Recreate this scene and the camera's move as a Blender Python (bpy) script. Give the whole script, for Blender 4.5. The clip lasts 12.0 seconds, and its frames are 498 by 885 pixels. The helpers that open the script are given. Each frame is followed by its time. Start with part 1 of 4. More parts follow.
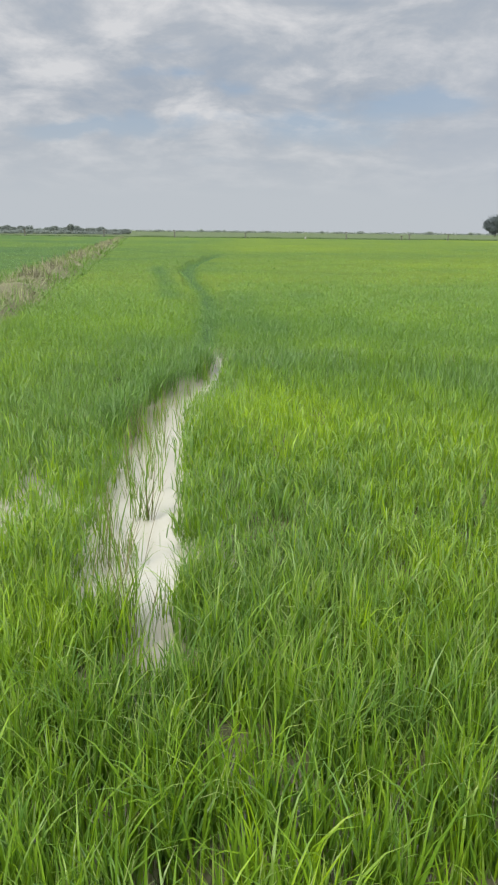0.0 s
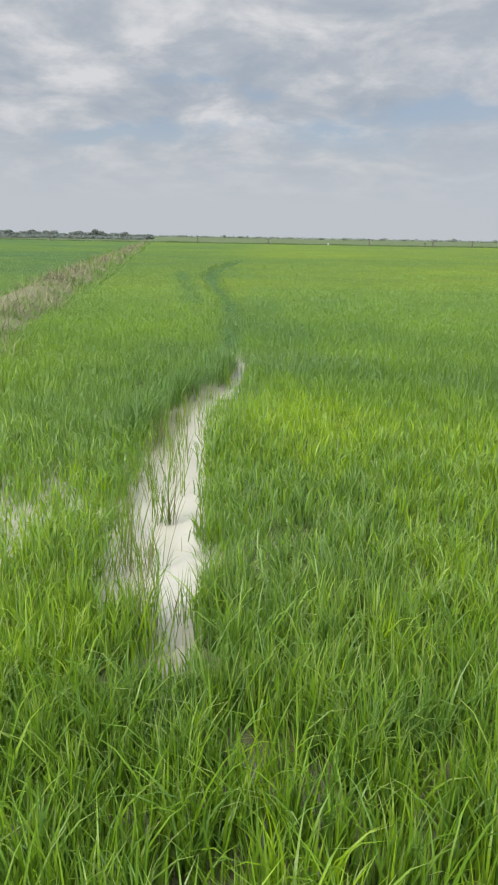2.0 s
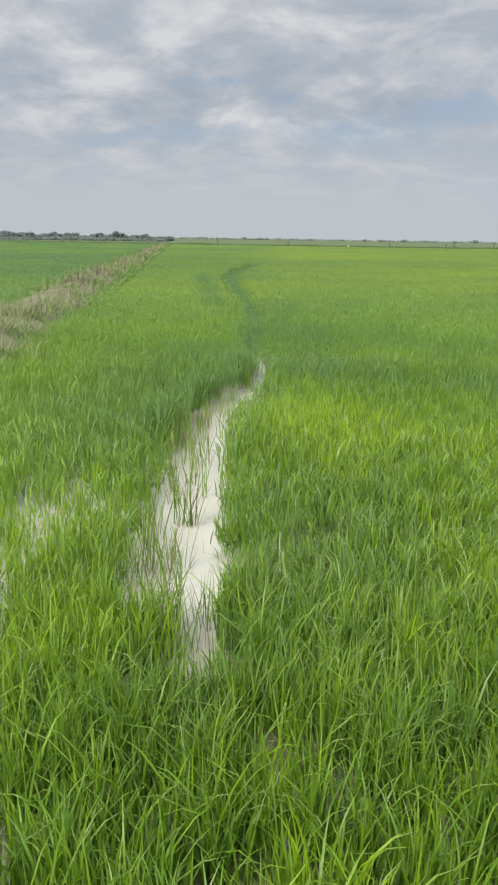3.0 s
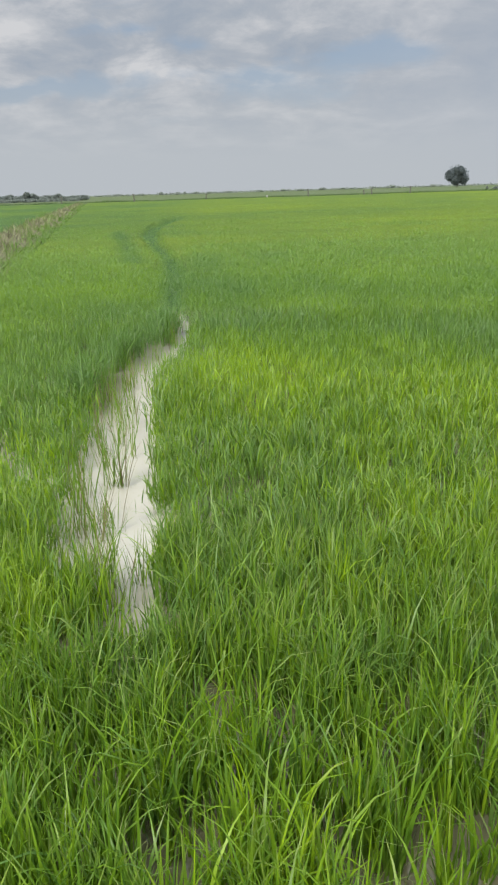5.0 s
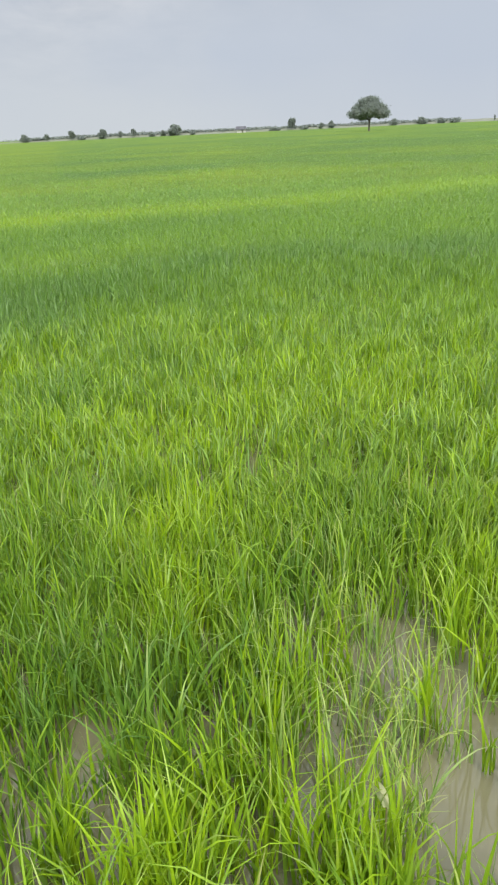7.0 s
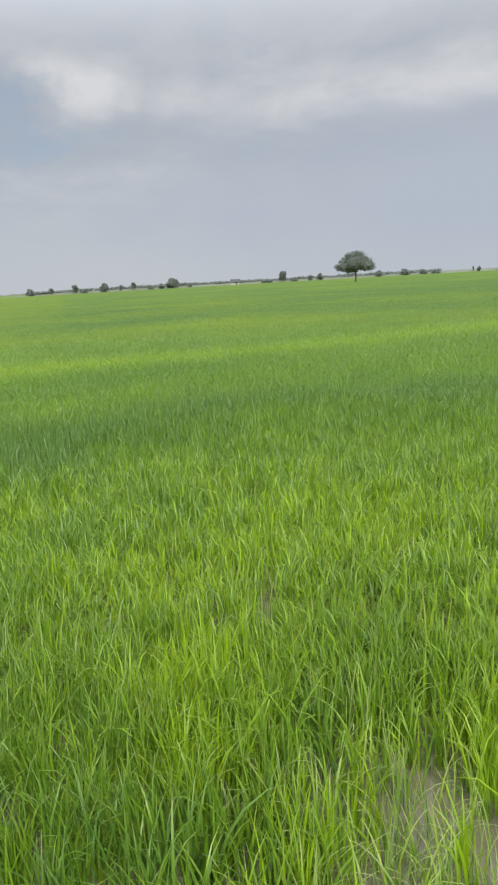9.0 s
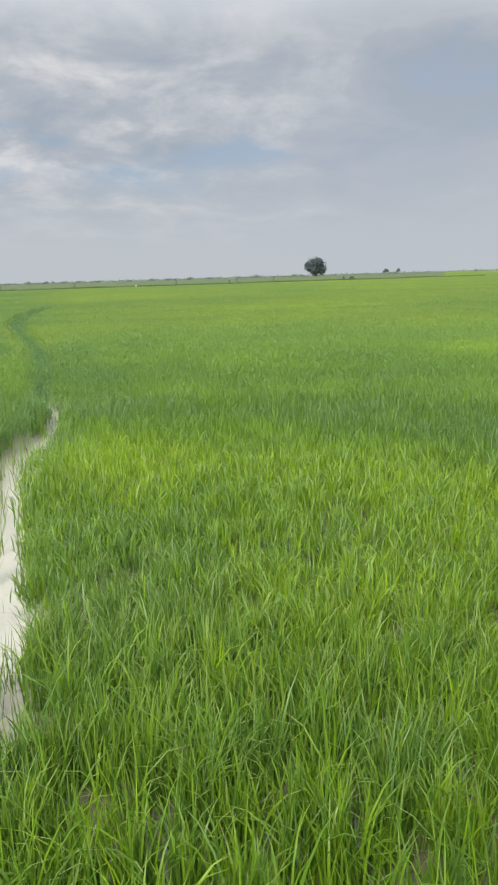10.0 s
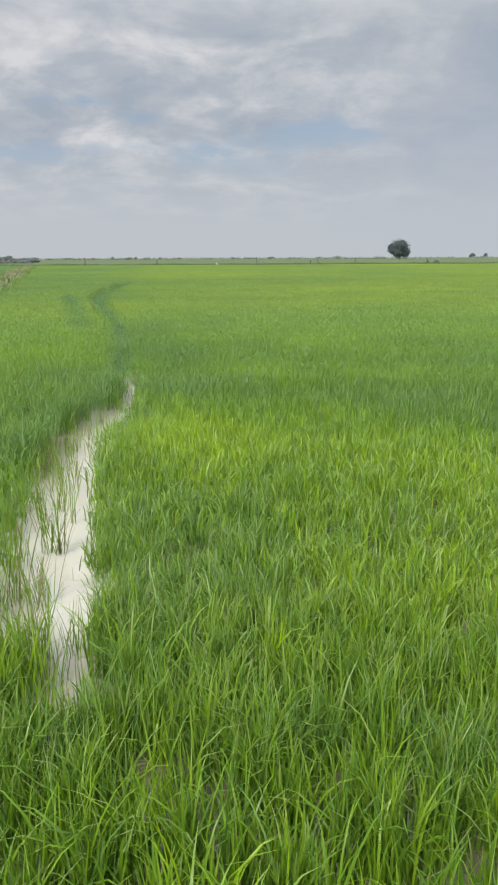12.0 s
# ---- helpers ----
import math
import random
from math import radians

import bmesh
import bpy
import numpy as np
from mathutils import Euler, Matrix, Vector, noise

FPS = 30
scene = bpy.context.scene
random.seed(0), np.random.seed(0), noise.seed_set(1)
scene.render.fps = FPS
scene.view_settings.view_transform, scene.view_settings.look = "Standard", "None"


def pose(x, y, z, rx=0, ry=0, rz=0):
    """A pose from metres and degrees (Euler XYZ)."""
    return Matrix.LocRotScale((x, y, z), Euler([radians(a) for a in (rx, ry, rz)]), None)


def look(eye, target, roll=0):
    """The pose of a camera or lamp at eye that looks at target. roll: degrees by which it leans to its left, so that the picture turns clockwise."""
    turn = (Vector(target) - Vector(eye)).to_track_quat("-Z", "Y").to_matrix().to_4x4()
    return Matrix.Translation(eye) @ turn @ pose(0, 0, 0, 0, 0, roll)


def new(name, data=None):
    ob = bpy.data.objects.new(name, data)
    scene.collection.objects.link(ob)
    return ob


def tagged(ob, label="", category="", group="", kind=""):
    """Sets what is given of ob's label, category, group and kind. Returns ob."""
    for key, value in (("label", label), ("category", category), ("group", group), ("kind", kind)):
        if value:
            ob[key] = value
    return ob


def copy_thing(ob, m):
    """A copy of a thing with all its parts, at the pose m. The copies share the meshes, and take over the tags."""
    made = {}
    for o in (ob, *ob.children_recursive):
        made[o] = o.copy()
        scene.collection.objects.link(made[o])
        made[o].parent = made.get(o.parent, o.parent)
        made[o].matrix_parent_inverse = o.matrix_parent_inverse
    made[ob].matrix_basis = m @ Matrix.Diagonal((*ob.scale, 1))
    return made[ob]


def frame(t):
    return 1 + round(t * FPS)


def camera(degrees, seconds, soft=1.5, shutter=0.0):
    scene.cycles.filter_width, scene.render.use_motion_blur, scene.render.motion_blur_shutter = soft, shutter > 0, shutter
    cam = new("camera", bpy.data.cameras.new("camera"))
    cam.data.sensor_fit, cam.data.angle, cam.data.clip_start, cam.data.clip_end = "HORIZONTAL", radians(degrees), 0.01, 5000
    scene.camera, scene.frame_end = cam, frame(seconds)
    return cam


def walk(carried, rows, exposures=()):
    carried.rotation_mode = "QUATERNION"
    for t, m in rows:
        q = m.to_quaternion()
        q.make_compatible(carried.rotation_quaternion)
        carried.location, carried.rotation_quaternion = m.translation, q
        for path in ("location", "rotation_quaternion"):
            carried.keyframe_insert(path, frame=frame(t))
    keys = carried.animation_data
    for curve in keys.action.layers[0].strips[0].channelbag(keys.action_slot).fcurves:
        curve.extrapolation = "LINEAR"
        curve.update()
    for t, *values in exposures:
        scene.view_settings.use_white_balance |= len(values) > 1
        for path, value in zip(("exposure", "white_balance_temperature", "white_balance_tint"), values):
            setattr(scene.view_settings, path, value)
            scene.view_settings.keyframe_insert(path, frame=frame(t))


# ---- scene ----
# ---- the camera and its path: seconds, x, y, z, yaw, pitch, roll ----
cam = camera(36.94, 12.0, soft=2.2)
ROWS = [
    (0.0, -0.000, 0.000, 1.500, -0.00, -15.81, 0.63),
    (0.5, 0.006, 0.004, 1.497, 0.17, -15.73, 0.74),
    (1.0, -0.005, 0.016, 1.493, 0.36, -15.60, 0.95),
    (1.5, -0.011, 0.013, 1.495, 0.80, -15.50, 1.04),
    (2.0, -0.016, 0.017, 1.494, 1.60, -15.40, 1.01),
    (2.5, -0.021, 0.020, 1.495, 2.44, -15.33, 0.94),
    (3.0, -0.033, 0.014, 1.498, 3.11, -15.30, 0.88),
    (3.2, -0.031, 0.018, 1.513, 3.38, -15.33, 0.88),
    (4.1, -0.030, 0.022, 1.512, 4.05, -15.55, 0.70),
    (4.8, -0.024, 0.024, 1.493, 1.90, -16.44, -0.11),
    (5.0, 0.005, 0.024, 1.475, -2.13, -18.63, -1.75),
    (5.2, 0.049, 0.015, 1.450, -7.14, -22.17, -3.06),
    (5.5, 0.080, -0.028, 1.446, -13.29, -26.61, -4.12),
    (6.0, 0.127, -0.020, 1.436, -20.43, -28.40, -3.93),
    (6.5, 0.178, -0.063, 1.403, -32.27, -26.36, -3.03),
    (7.0, 0.241, -0.127, 1.458, -46.31, -22.76, -2.69),
    (7.5, 0.274, -0.184, 1.485, -57.73, -19.66, -2.79),
    (7.7, 0.282, -0.202, 1.488, -61.35, -18.55, -3.22),
    (8.3, 0.270, -0.200, 1.492, -66.50, -15.40, -3.30),
    (9.3, 0.109, -0.074, 1.508, -33.21, -11.44, -2.51),
    (9.5, 0.090, -0.058, 1.514, -24.36, -11.63, -2.14),
    (9.7, 0.068, -0.045, 1.512, -17.76, -11.99, -2.03),
    (10.0, 0.035, -0.027, 1.509, -12.07, -12.54, -1.71),
    (10.5, 0.025, -0.018, 1.503, -8.14, -13.16, -1.01),
    (11.0, 0.014, -0.019, 1.512, -6.42, -13.62, -0.41),
    (11.5, 0.031, -0.006, 1.501, -6.11, -13.79, -0.19),
    (12.0, 0.044, -0.013, 1.509, -6.34, -13.91, -0.22),
]
EXPOSURES = [(0.0, 0.0), (3.2, 0.0), (4.8, -0.05), (5.2, -0.10), (5.4, 0.08), (5.6, 0.38), (6.0, 0.45), (6.5, 0.36), (7.0, 0.25), (7.7, 0.18), (9.3, 0.0), (12.0, 0.0)]
walk(cam, [(t, pose(x, y, z, 0, 0, yaw) @ pose(0, 0, 0, 90 + pitch) @ pose(0, 0, 0, 0, 0, roll))
           for t, x, y, z, yaw, pitch, roll in ROWS], EXPOSURES)

# ---- sky and sun: a hazy, thinly clouded day ----
SUN_AZ, SUN_EL = 212.0, 40.0          # clockwise from +y, above the horizon


def link(nt, a, b):
    nt.links.new(a, b)


def build_world():
    world = bpy.data.worlds.new("sky")
    world.use_nodes = True
    scene.world = world
    nt = world.node_tree
    nt.nodes.clear()
    n = nt.nodes.new

    def math_node(op, a, b=None, clamp=False):
        m = n("ShaderNodeMath")
        m.operation, m.use_clamp = op, clamp
        for i, v in enumerate((a, b)):
            if v is None:
                continue
            if isinstance(v, (int, float)):
                m.inputs[i].default_value = v
            else:
                link(nt, v, m.inputs[i])
        return m.outputs[0]

    def ramp(fac, stops):
        r = n("ShaderNodeValToRGB")
        els = r.color_ramp.elements
        while len(els) < len(stops):
            els.new(0.5)
        for e, (p, c) in zip(els, stops):
            e.position, e.color = p, (*c, 1)
        link(nt, fac, r.inputs[0])
        return r.outputs[0]

    def mix(fac, a, b, blend="MIX"):
        m = n("ShaderNodeMix")
        m.data_type, m.blend_type = "RGBA", blend
        if isinstance(fac, float):
            m.inputs[0].default_value = fac
        else:
            link(nt, fac, m.inputs[0])
        for i, v in ((6, a), (7, b)):
            if isinstance(v, tuple):
                m.inputs[i].default_value = (*v, 1)
            else:
                link(nt, v, m.inputs[i])
        return m.outputs[2]

    def field(vec, scale, detail, rough, distort, shift):
        mp = n("ShaderNodeMapping")
        mp.inputs["Location"].default_value = shift
        link(nt, vec, mp.inputs["Vector"])
        t = n("ShaderNodeTexNoise")
        t.inputs["Scale"].default_value, t.inputs["Detail"].default_value = scale, detail
        t.inputs["Roughness"].default_value, t.inputs["Distortion"].default_value = rough, distort
        link(nt, mp.outputs[0], t.inputs["Vector"])
        return t.outputs["Fac"]

    tc, sep = n("ShaderNodeTexCoord"), n("ShaderNodeSeparateXYZ")
    link(nt, tc.outputs["Generated"], sep.inputs[0])
    up = math_node("MAXIMUM", sep.outputs[2], 0.0)
    flat = math_node("ADD", up, 0.26)
    com = n("ShaderNodeCombineXYZ")
    link(nt, math_node("DIVIDE", sep.outputs[0], flat), com.inputs[0])
    link(nt, math_node("DIVIDE", sep.outputs[1], flat), com.inputs[1])
    vec = com.outputs[0]
    sky = n("ShaderNodeTexSky")
    sky.sky_type, sky.sun_disc = "NISHITA", False
    sky.sun_elevation, sky.sun_rotation = radians(SUN_EL), radians(SUN_AZ)
    sky.air_density, sky.dust_density = 1.0, 2.0
    relief = field(vec, 4.0, 12.0, 0.60, 0.25, CLOUD_SHIFT)
    cover = field(vec, 2.4, 7.0, 0.6, 0.3, GAP_SHIFT)

    wob = n("ShaderNodeTexNoise")
    wob.inputs["Scale"].default_value, wob.inputs["Detail"].default_value = 7.0, 6.0
    link(nt, tc.outputs["Generated"], wob.inputs["Vector"])
    off, add = n("ShaderNodeVectorMath"), n("ShaderNodeVectorMath")
    off.operation, off.inputs[1].default_value, off.inputs[2].default_value = "MULTIPLY_ADD", (0.26, 0.26, 0.07), (-0.13, -0.13, -0.035)
    link(nt, wob.outputs["Color"], off.inputs[0])
    link(nt, tc.outputs["Generated"], add.inputs[0])
    link(nt, off.outputs[0], add.inputs[1])
    warped = add.outputs[0]

    def bank(value, patches):
        """Add cloud banks and thin places: azimuth, elevation, half width and half height in degrees, amount."""
        for az, el, wide, tall, amount in patches:
            mp = n("ShaderNodeMapping")
            mp.vector_type = "TEXTURE"
            mp.inputs["Location"].default_value = (math.sin(radians(az)) * math.cos(radians(el)), math.cos(radians(az)) * math.cos(radians(el)), math.sin(radians(el)))
            mp.inputs["Rotation"].default_value = (0, 0, -radians(az))
            mp.inputs["Scale"].default_value = (math.tan(radians(wide)), 0.5, math.tan(radians(tall)))
            link(nt, warped, mp.inputs["Vector"])
            g = n("ShaderNodeTexGradient")
            g.gradient_type = "SPHERICAL"
            link(nt, mp.outputs[0], g.inputs[0])
            value = math_node("ADD", value, math_node("MULTIPLY", g.outputs["Fac"], amount))
        return value

    calm = math_node("SUBTRACT", 1.0, math_node("MULTIPLY", math_node("MULTIPLY", math_node("SUBTRACT", sep.outputs[0], 0.18), 4.0, True), 0.68))
    calm = math_node("MULTIPLY", calm, math_node("SUBTRACT", 1.0, math_node("MULTIPLY", math_node("MULTIPLY", math_node("SUBTRACT", up, 0.245), 12.0, True), 0.85)))
    relief = math_node("ADD", math_node("MULTIPLY", math_node("SUBTRACT", relief, 0.5), calm), 0.5)
    relief = bank(relief, RELIEF_BANKS)
    cover = bank(cover, GAP_BANKS)
    cloud = ramp(relief, [(0.33, (4.1, 4.7, 5.55)), (0.46, (4.92, 5.34, 5.95)), (0.55, (5.98, 6.25, 6.70)), (0.66, (7.4, 7.5, 7.75))])
    lifted = math_node("MULTIPLY", math_node("SUBTRACT", up, 0.27), 4.5, True)
    bright = math_node("ADD", math_node("MULTIPLY", math_node("POWER", lifted, 1.5), 2.0), 0.90)
    lift = n("ShaderNodeCombineXYZ")
    for i in range(3):
        link(nt, bright, lift.inputs[i])
    cloud = mix(1.0, cloud, lift.outputs[0], "MULTIPLY")
    gaps = mix(0.70, sky.outputs[0], (3.5, 4.4, 5.7))
    col = mix(ramp(cover, [(0.16, (0.10, 0.10, 0.10)), (0.38, (1, 1, 1))]), gaps, cloud)
    haze = ramp(up, [(0.04, (1, 1, 1)), (0.15, (0, 0, 0))])
    col = mix(haze, col, HAZE)
    veil = n("ShaderNodeClamp")
    link(nt, bank(math_node("MULTIPLY", up, 0.0), VEILS), veil.inputs[0])
    col = mix(veil.outputs[0], col, (4.45, 4.95, 5.75))
    bg, out = n("ShaderNodeBackground"), n("ShaderNodeOutputWorld")
    bg.inputs[1].default_value = SKY_STRENGTH
    link(nt, col, bg.inputs[0])
    link(nt, bg.outputs[0], out.inputs[0])


CLOUD_SHIFT, GAP_SHIFT, HAZE, SKY_STRENGTH = (3.0, 1.0, 0.0), (7.0, 2.0, 0.0), (5.08, 5.45, 5.84), 0.1
RELIEF_BANKS = [(-3, 9.8, 7, 2.2, -0.17), (0.5, 8.7, 6, 1.6, -0.10), (-5, 13.0, 9, 3.0, 0.08), (-12, 11.0, 5, 2.5, 0.08), (0, 7.4, 10, 1.0, 0.12), (27.5, 13.0, 8, 3.4, -0.46),
                (37.0, 13.2, 4.5, 3.0, 0.20), (33, 10.0, 12, 2.2, -0.18), (18, 12.5, 5, 3.5, 0.05), (61, 12.5, 20, 2.5, 0.12), (58, 8.5, 18, 3.4, -0.14), (4, 12.6, 8, 2.4, 0.06), (22, 8.5, 13, 4.5, -0.14)]
GAP_BANKS = [(-10.4, 6.8, 7.5, 1.2, -0.60), (4.8, 6.8, 9, 1.9, -0.42), (11.5, 8.5, 8, 1.3, -0.42), (-6.5, 10.3, 5, 1.0, -0.36), (-1.0, 9.2, 6, 0.9, -0.34), (27, 13.3, 9, 3.0, -0.26), (33, 9.5, 9, 2.0, -0.22)]
VEILS = [(64, 5.0, 26, 8.0, 1.25), (44, 5.0, 10, 4.0, 0.5), (24, 7.5, 17, 8.0, 0.5)]
build_world()
sun = new("sun", bpy.data.lights.new("sun", "SUN"))
sun.data.energy, sun.data.angle, sun.data.color = 2.8, radians(10), (1.0, 0.95, 0.86)
_d = Vector((math.sin(radians(SUN_AZ)) * math.cos(radians(SUN_EL)), math.cos(radians(SUN_AZ)) * math.cos(radians(SUN_EL)), math.sin(radians(SUN_EL))))
sun.matrix_world = look(_d * 50, (0, 0, 0))


# ---- materials ----
class Nodes:
    """A node material under construction."""

    def __init__(self, name, rough=0.6, spec=0.3):
        self.mat = bpy.data.materials.new(name)
        self.mat.use_nodes = True
        self.nt = self.mat.node_tree
        self.bsdf = self.nt.nodes["Principled BSDF"]
        self.out = self.nt.nodes["Material Output"]
        self.bsdf.inputs["Roughness"].default_value = rough
        self.bsdf.inputs["Specular IOR Level"].default_value = spec

    def add(self, kind):
        return self.nt.nodes.new(kind)

    def join(self, a, b):
        self.nt.links.new(a, b)

    def noise(self, scale, detail=4.0, rough=0.55, vec=None, stretch=None):
        t = self.add("ShaderNodeTexNoise")
        t.inputs["Scale"].default_value, t.inputs["Detail"].default_value, t.inputs["Roughness"].default_value = scale, detail, rough
        if vec is None:
            vec = self.add("ShaderNodeNewGeometry").outputs["Position"]
        if stretch:
            m = self.add("ShaderNodeMapping")
            m.inputs["Scale"].default_value = stretch
            self.join(vec, m.inputs["Vector"])
            vec = m.outputs[0]
        self.join(vec, t.inputs["Vector"])
        return t.outputs["Fac"]

    def ramp(self, fac, stops):
        r = self.add("ShaderNodeValToRGB")
        els = r.color_ramp.elements
        while len(els) < len(stops):
            els.new(0.5)
        for e, (p, c) in zip(els, stops):
            e.position, e.color = p, (*c, 1)
        self.join(fac, r.inputs[0])
        return r.outputs[0]

    def mix(self, fac, a, b, blend="MIX"):
        m = self.add("ShaderNodeMix")
        m.data_type, m.blend_type = "RGBA", blend
        if isinstance(fac, float):
            m.inputs[0].default_value = fac
        else:
            self.join(fac, m.inputs[0])
        for i, v in ((6, a), (7, b)):
            if isinstance(v, tuple):
                m.inputs[i].default_value = (*v, 1)
            else:
                self.join(v, m.inputs[i])
        return m.outputs[2]

    def attr(self, name):
        a = self.add("ShaderNodeAttribute")
        a.attribute_name = name
        return a.outputs["Fac"]

    def calc(self, op, a, b):
        m = self.add("ShaderNodeMath")
        m.operation = op
        for i, v in enumerate((a, b)):
            if isinstance(v, (int, float)):
                m.inputs[i].default_value = v
            else:
                self.join(v, m.inputs[i])
        return m.outputs[0]

    def bump(self, height, strength=0.4, dist=0.02):
        b = self.add("ShaderNodeBump")
        b.inputs["Strength"].default_value, b.inputs["Distance"].default_value = strength, dist
        self.join(height, b.inputs["Height"])
        self.join(b.outputs[0], self.bsdf.inputs["Normal"])

    def colour(self, c):
        if isinstance(c, tuple):
            self.bsdf.inputs["Base Color"].default_value = (*c, 1)
        else:
            self.join(c, self.bsdf.inputs["Base Color"])

    def leafy(self, c, share):
        """Let part of the light through a thin leaf."""
        tr, mx = self.add("ShaderNodeBsdfTranslucent"), self.add("ShaderNodeMixShader")
        self.join(c, tr.inputs["Color"])
        mx.inputs[0].default_value = share
        self.join(self.bsdf.outputs[0], mx.inputs[1])
        self.join(tr.outputs[0], mx.inputs[2])
        self.join(mx.outputs[0], self.out.inputs["Surface"])


def rice_material():
    k = Nodes("rice_leaf", 0.39, 0.37)
    tone = k.attr("tone")
    c = k.ramp(tone, [(0.0, (0.100, 0.206, 0.028)), (0.33, (0.142, 0.264, 0.018)), (0.65, (0.208, 0.346, 0.016)), (1.0, (0.290, 0.440, 0.012))])
    age_or_haze = k.attr("age_or_haze")
    c = k.mix(k.ramp(age_or_haze, [(0.975, (0, 0, 0)), (1.0, (0.6, 0.6, 0.6))]), c, (0.42, 0.36, 0.15))
    # pale waxy leaves; haze over the far rice is put in here too
    c = k.mix(k.ramp(age_or_haze, [(0.0, (0.7, 0.7, 0.7)), (0.45, (0, 0, 0))]), c, (0.215, 0.340, 0.135))
    # pale tips: dry ends, with leaf sheen put into the colour
    c = k.mix(k.ramp(k.attr("dry"), [(0.0, (0, 0, 0)), (1.0, (0.75, 0.75, 0.75))]), c, (0.46, 0.45, 0.20))
    k.colour(c)
    k.leafy(c, 0.30)
    return k.mat


def canopy_material():
    k = Nodes("rice_canopy", 0.9, 0.03)
    tone = k.attr("tone")
    c = k.ramp(tone, [(0.0, (0.082, 0.148, 0.056)), (0.33, (0.120, 0.190, 0.046)), (0.65, (0.160, 0.226, 0.040)), (1.0, (0.216, 0.285, 0.034))])
    c = k.mix(k.ramp(k.noise(3.0, 6.0, 0.7), [(0.30, (0.60, 0.60, 0.60)), (0.60, (1, 1, 1))]), (0.04, 0.09, 0.015), c)
    k.colour(c)
    k.bump(k.noise(5.0, 5.0, 0.7), 1.0, 0.15)
    return k.mat


def water_material():
    k = Nodes("muddy_water", 0.05, 0.5)
    k.bsdf.inputs["IOR"].default_value = 1.42
    mud = k.ramp(k.noise(1.7, 5.0), [(0.3, (0.130, 0.120, 0.066)), (0.7, (0.190, 0.176, 0.104))])
    # pale silt, lightened further in place of reflected sky
    silt_glint = k.ramp(k.noise(1.3, 4.0), [(0.3, (0.47, 0.437, 0.352)), (0.7, (0.54, 0.508, 0.417))])
    c = k.mix(k.attr("silt_glint"), mud, silt_glint)
    scum = k.ramp(k.noise(14.0, 6.0, 0.7), [(0.58, (0, 0, 0)), (0.72, (0.35, 0.35, 0.35))])
    k.colour(k.mix(scum, c, (0.22, 0.21, 0.11)))
    k.join(k.ramp(k.noise(6.0, 4.0), [(0.4, (0.035, 0.035, 0.035)), (0.8, (0.085, 0.085, 0.085))]), k.bsdf.inputs["Roughness"])
    k.bump(k.noise(16.0, 2.0), 0.004, 0.01)
    return k.mat


def soil_material(name, a, b, scale=6.0, speck=0.5, rough=0.7):
    k = Nodes(name, 0.92, 0.15)
    c = k.ramp(k.noise(scale, 7.0, 0.65), [(0.3, a), (0.7, b)])
    c = k.mix(k.ramp(k.noise(scale * 9, 4.0), [(0.45, (0, 0, 0)), (0.62, (speck, speck, speck))]), c, tuple(v * 0.55 for v in a))
    k.colour(c)
    k.bump(k.noise(scale * 6, 6.0, 0.7), rough, 0.03)
    return k.mat


def straw_material():
    k = Nodes("dry_grass", 0.75, 0.2)
    c = k.ramp(k.attr("age_or_haze"), [(0.0, (0.110, 0.098, 0.066)), (0.28, (0.185, 0.175, 0.112)), (0.50, (0.290, 0.280, 0.175)), (0.64, (0.37, 0.36, 0.21)), (0.76, (0.23, 0.29, 0.095)), (1.0, (0.15, 0.27, 0.05))])
    k.colour(c)
    k.leafy(c, 0.2)
    return k.mat


def foliage_material(name, a, b):
    k = Nodes(name, 0.9, 0.05)
    c = k.ramp(k.noise(0.7, 4.0), [(0.3, a), (0.7, b)])
    k.colour(c)
    k.leafy(c, 0.50)
    return k.mat


def plain_material(name, a, b, scale, rough=0.7):
    k = Nodes(name, rough, 0.3)
    k.colour(k.ramp(k.noise(scale, 5.0), [(0.35, a), (0.65, b)]))
    k.bump(k.noise(scale * 4, 4.0), 0.3, 0.01)
    return k.mat


RICE, CANOPY, WATER, STRAW = rice_material(), canopy_material(), water_material(), straw_material()
EARTH = soil_material("field_earth", (0.088, 0.125, 0.050), (0.138, 0.170, 0.074), 0.6)
CLAY = soil_material("dry_clay", (0.35, 0.245, 0.142), (0.57, 0.425, 0.268), 6.0, 0.30, 0.60)
BUND = soil_material("bund_earth", (0.15, 0.108, 0.06), (0.36, 0.27, 0.155), 9.0)
LEVEE = soil_material("levee_earth", (0.150, 0.146, 0.080), (0.230, 0.220, 0.125), 5.0)
DUST = soil_material("dusty_verge", (0.165, 0.178, 0.135), (0.220, 0.230, 0.178), 0.4)
# distant foliage: haze is put into these paler, bluer leaf colours
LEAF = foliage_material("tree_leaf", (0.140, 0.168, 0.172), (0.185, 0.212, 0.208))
LEAF_HAZED = foliage_material("hazed_tree_leaf", (0.195, 0.228, 0.200), (0.260, 0.290, 0.248))
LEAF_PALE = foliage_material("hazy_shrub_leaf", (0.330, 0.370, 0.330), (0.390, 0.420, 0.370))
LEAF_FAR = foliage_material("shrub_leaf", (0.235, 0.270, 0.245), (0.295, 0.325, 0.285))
ROUGH_GRASS = foliage_material("rough_grass", (0.100, 0.165, 0.060), (0.150, 0.215, 0.085))
BARK = plain_material("bark", (0.07, 0.055, 0.04), (0.13, 0.105, 0.08), 4.0)
POST = plain_material("post_wood", (0.10, 0.10, 0.08), (0.18, 0.17, 0.14), 6.0)
PALE = plain_material("bleached_stick", (0.36, 0.31, 0.22), (0.62, 0.57, 0.47), 30.0)
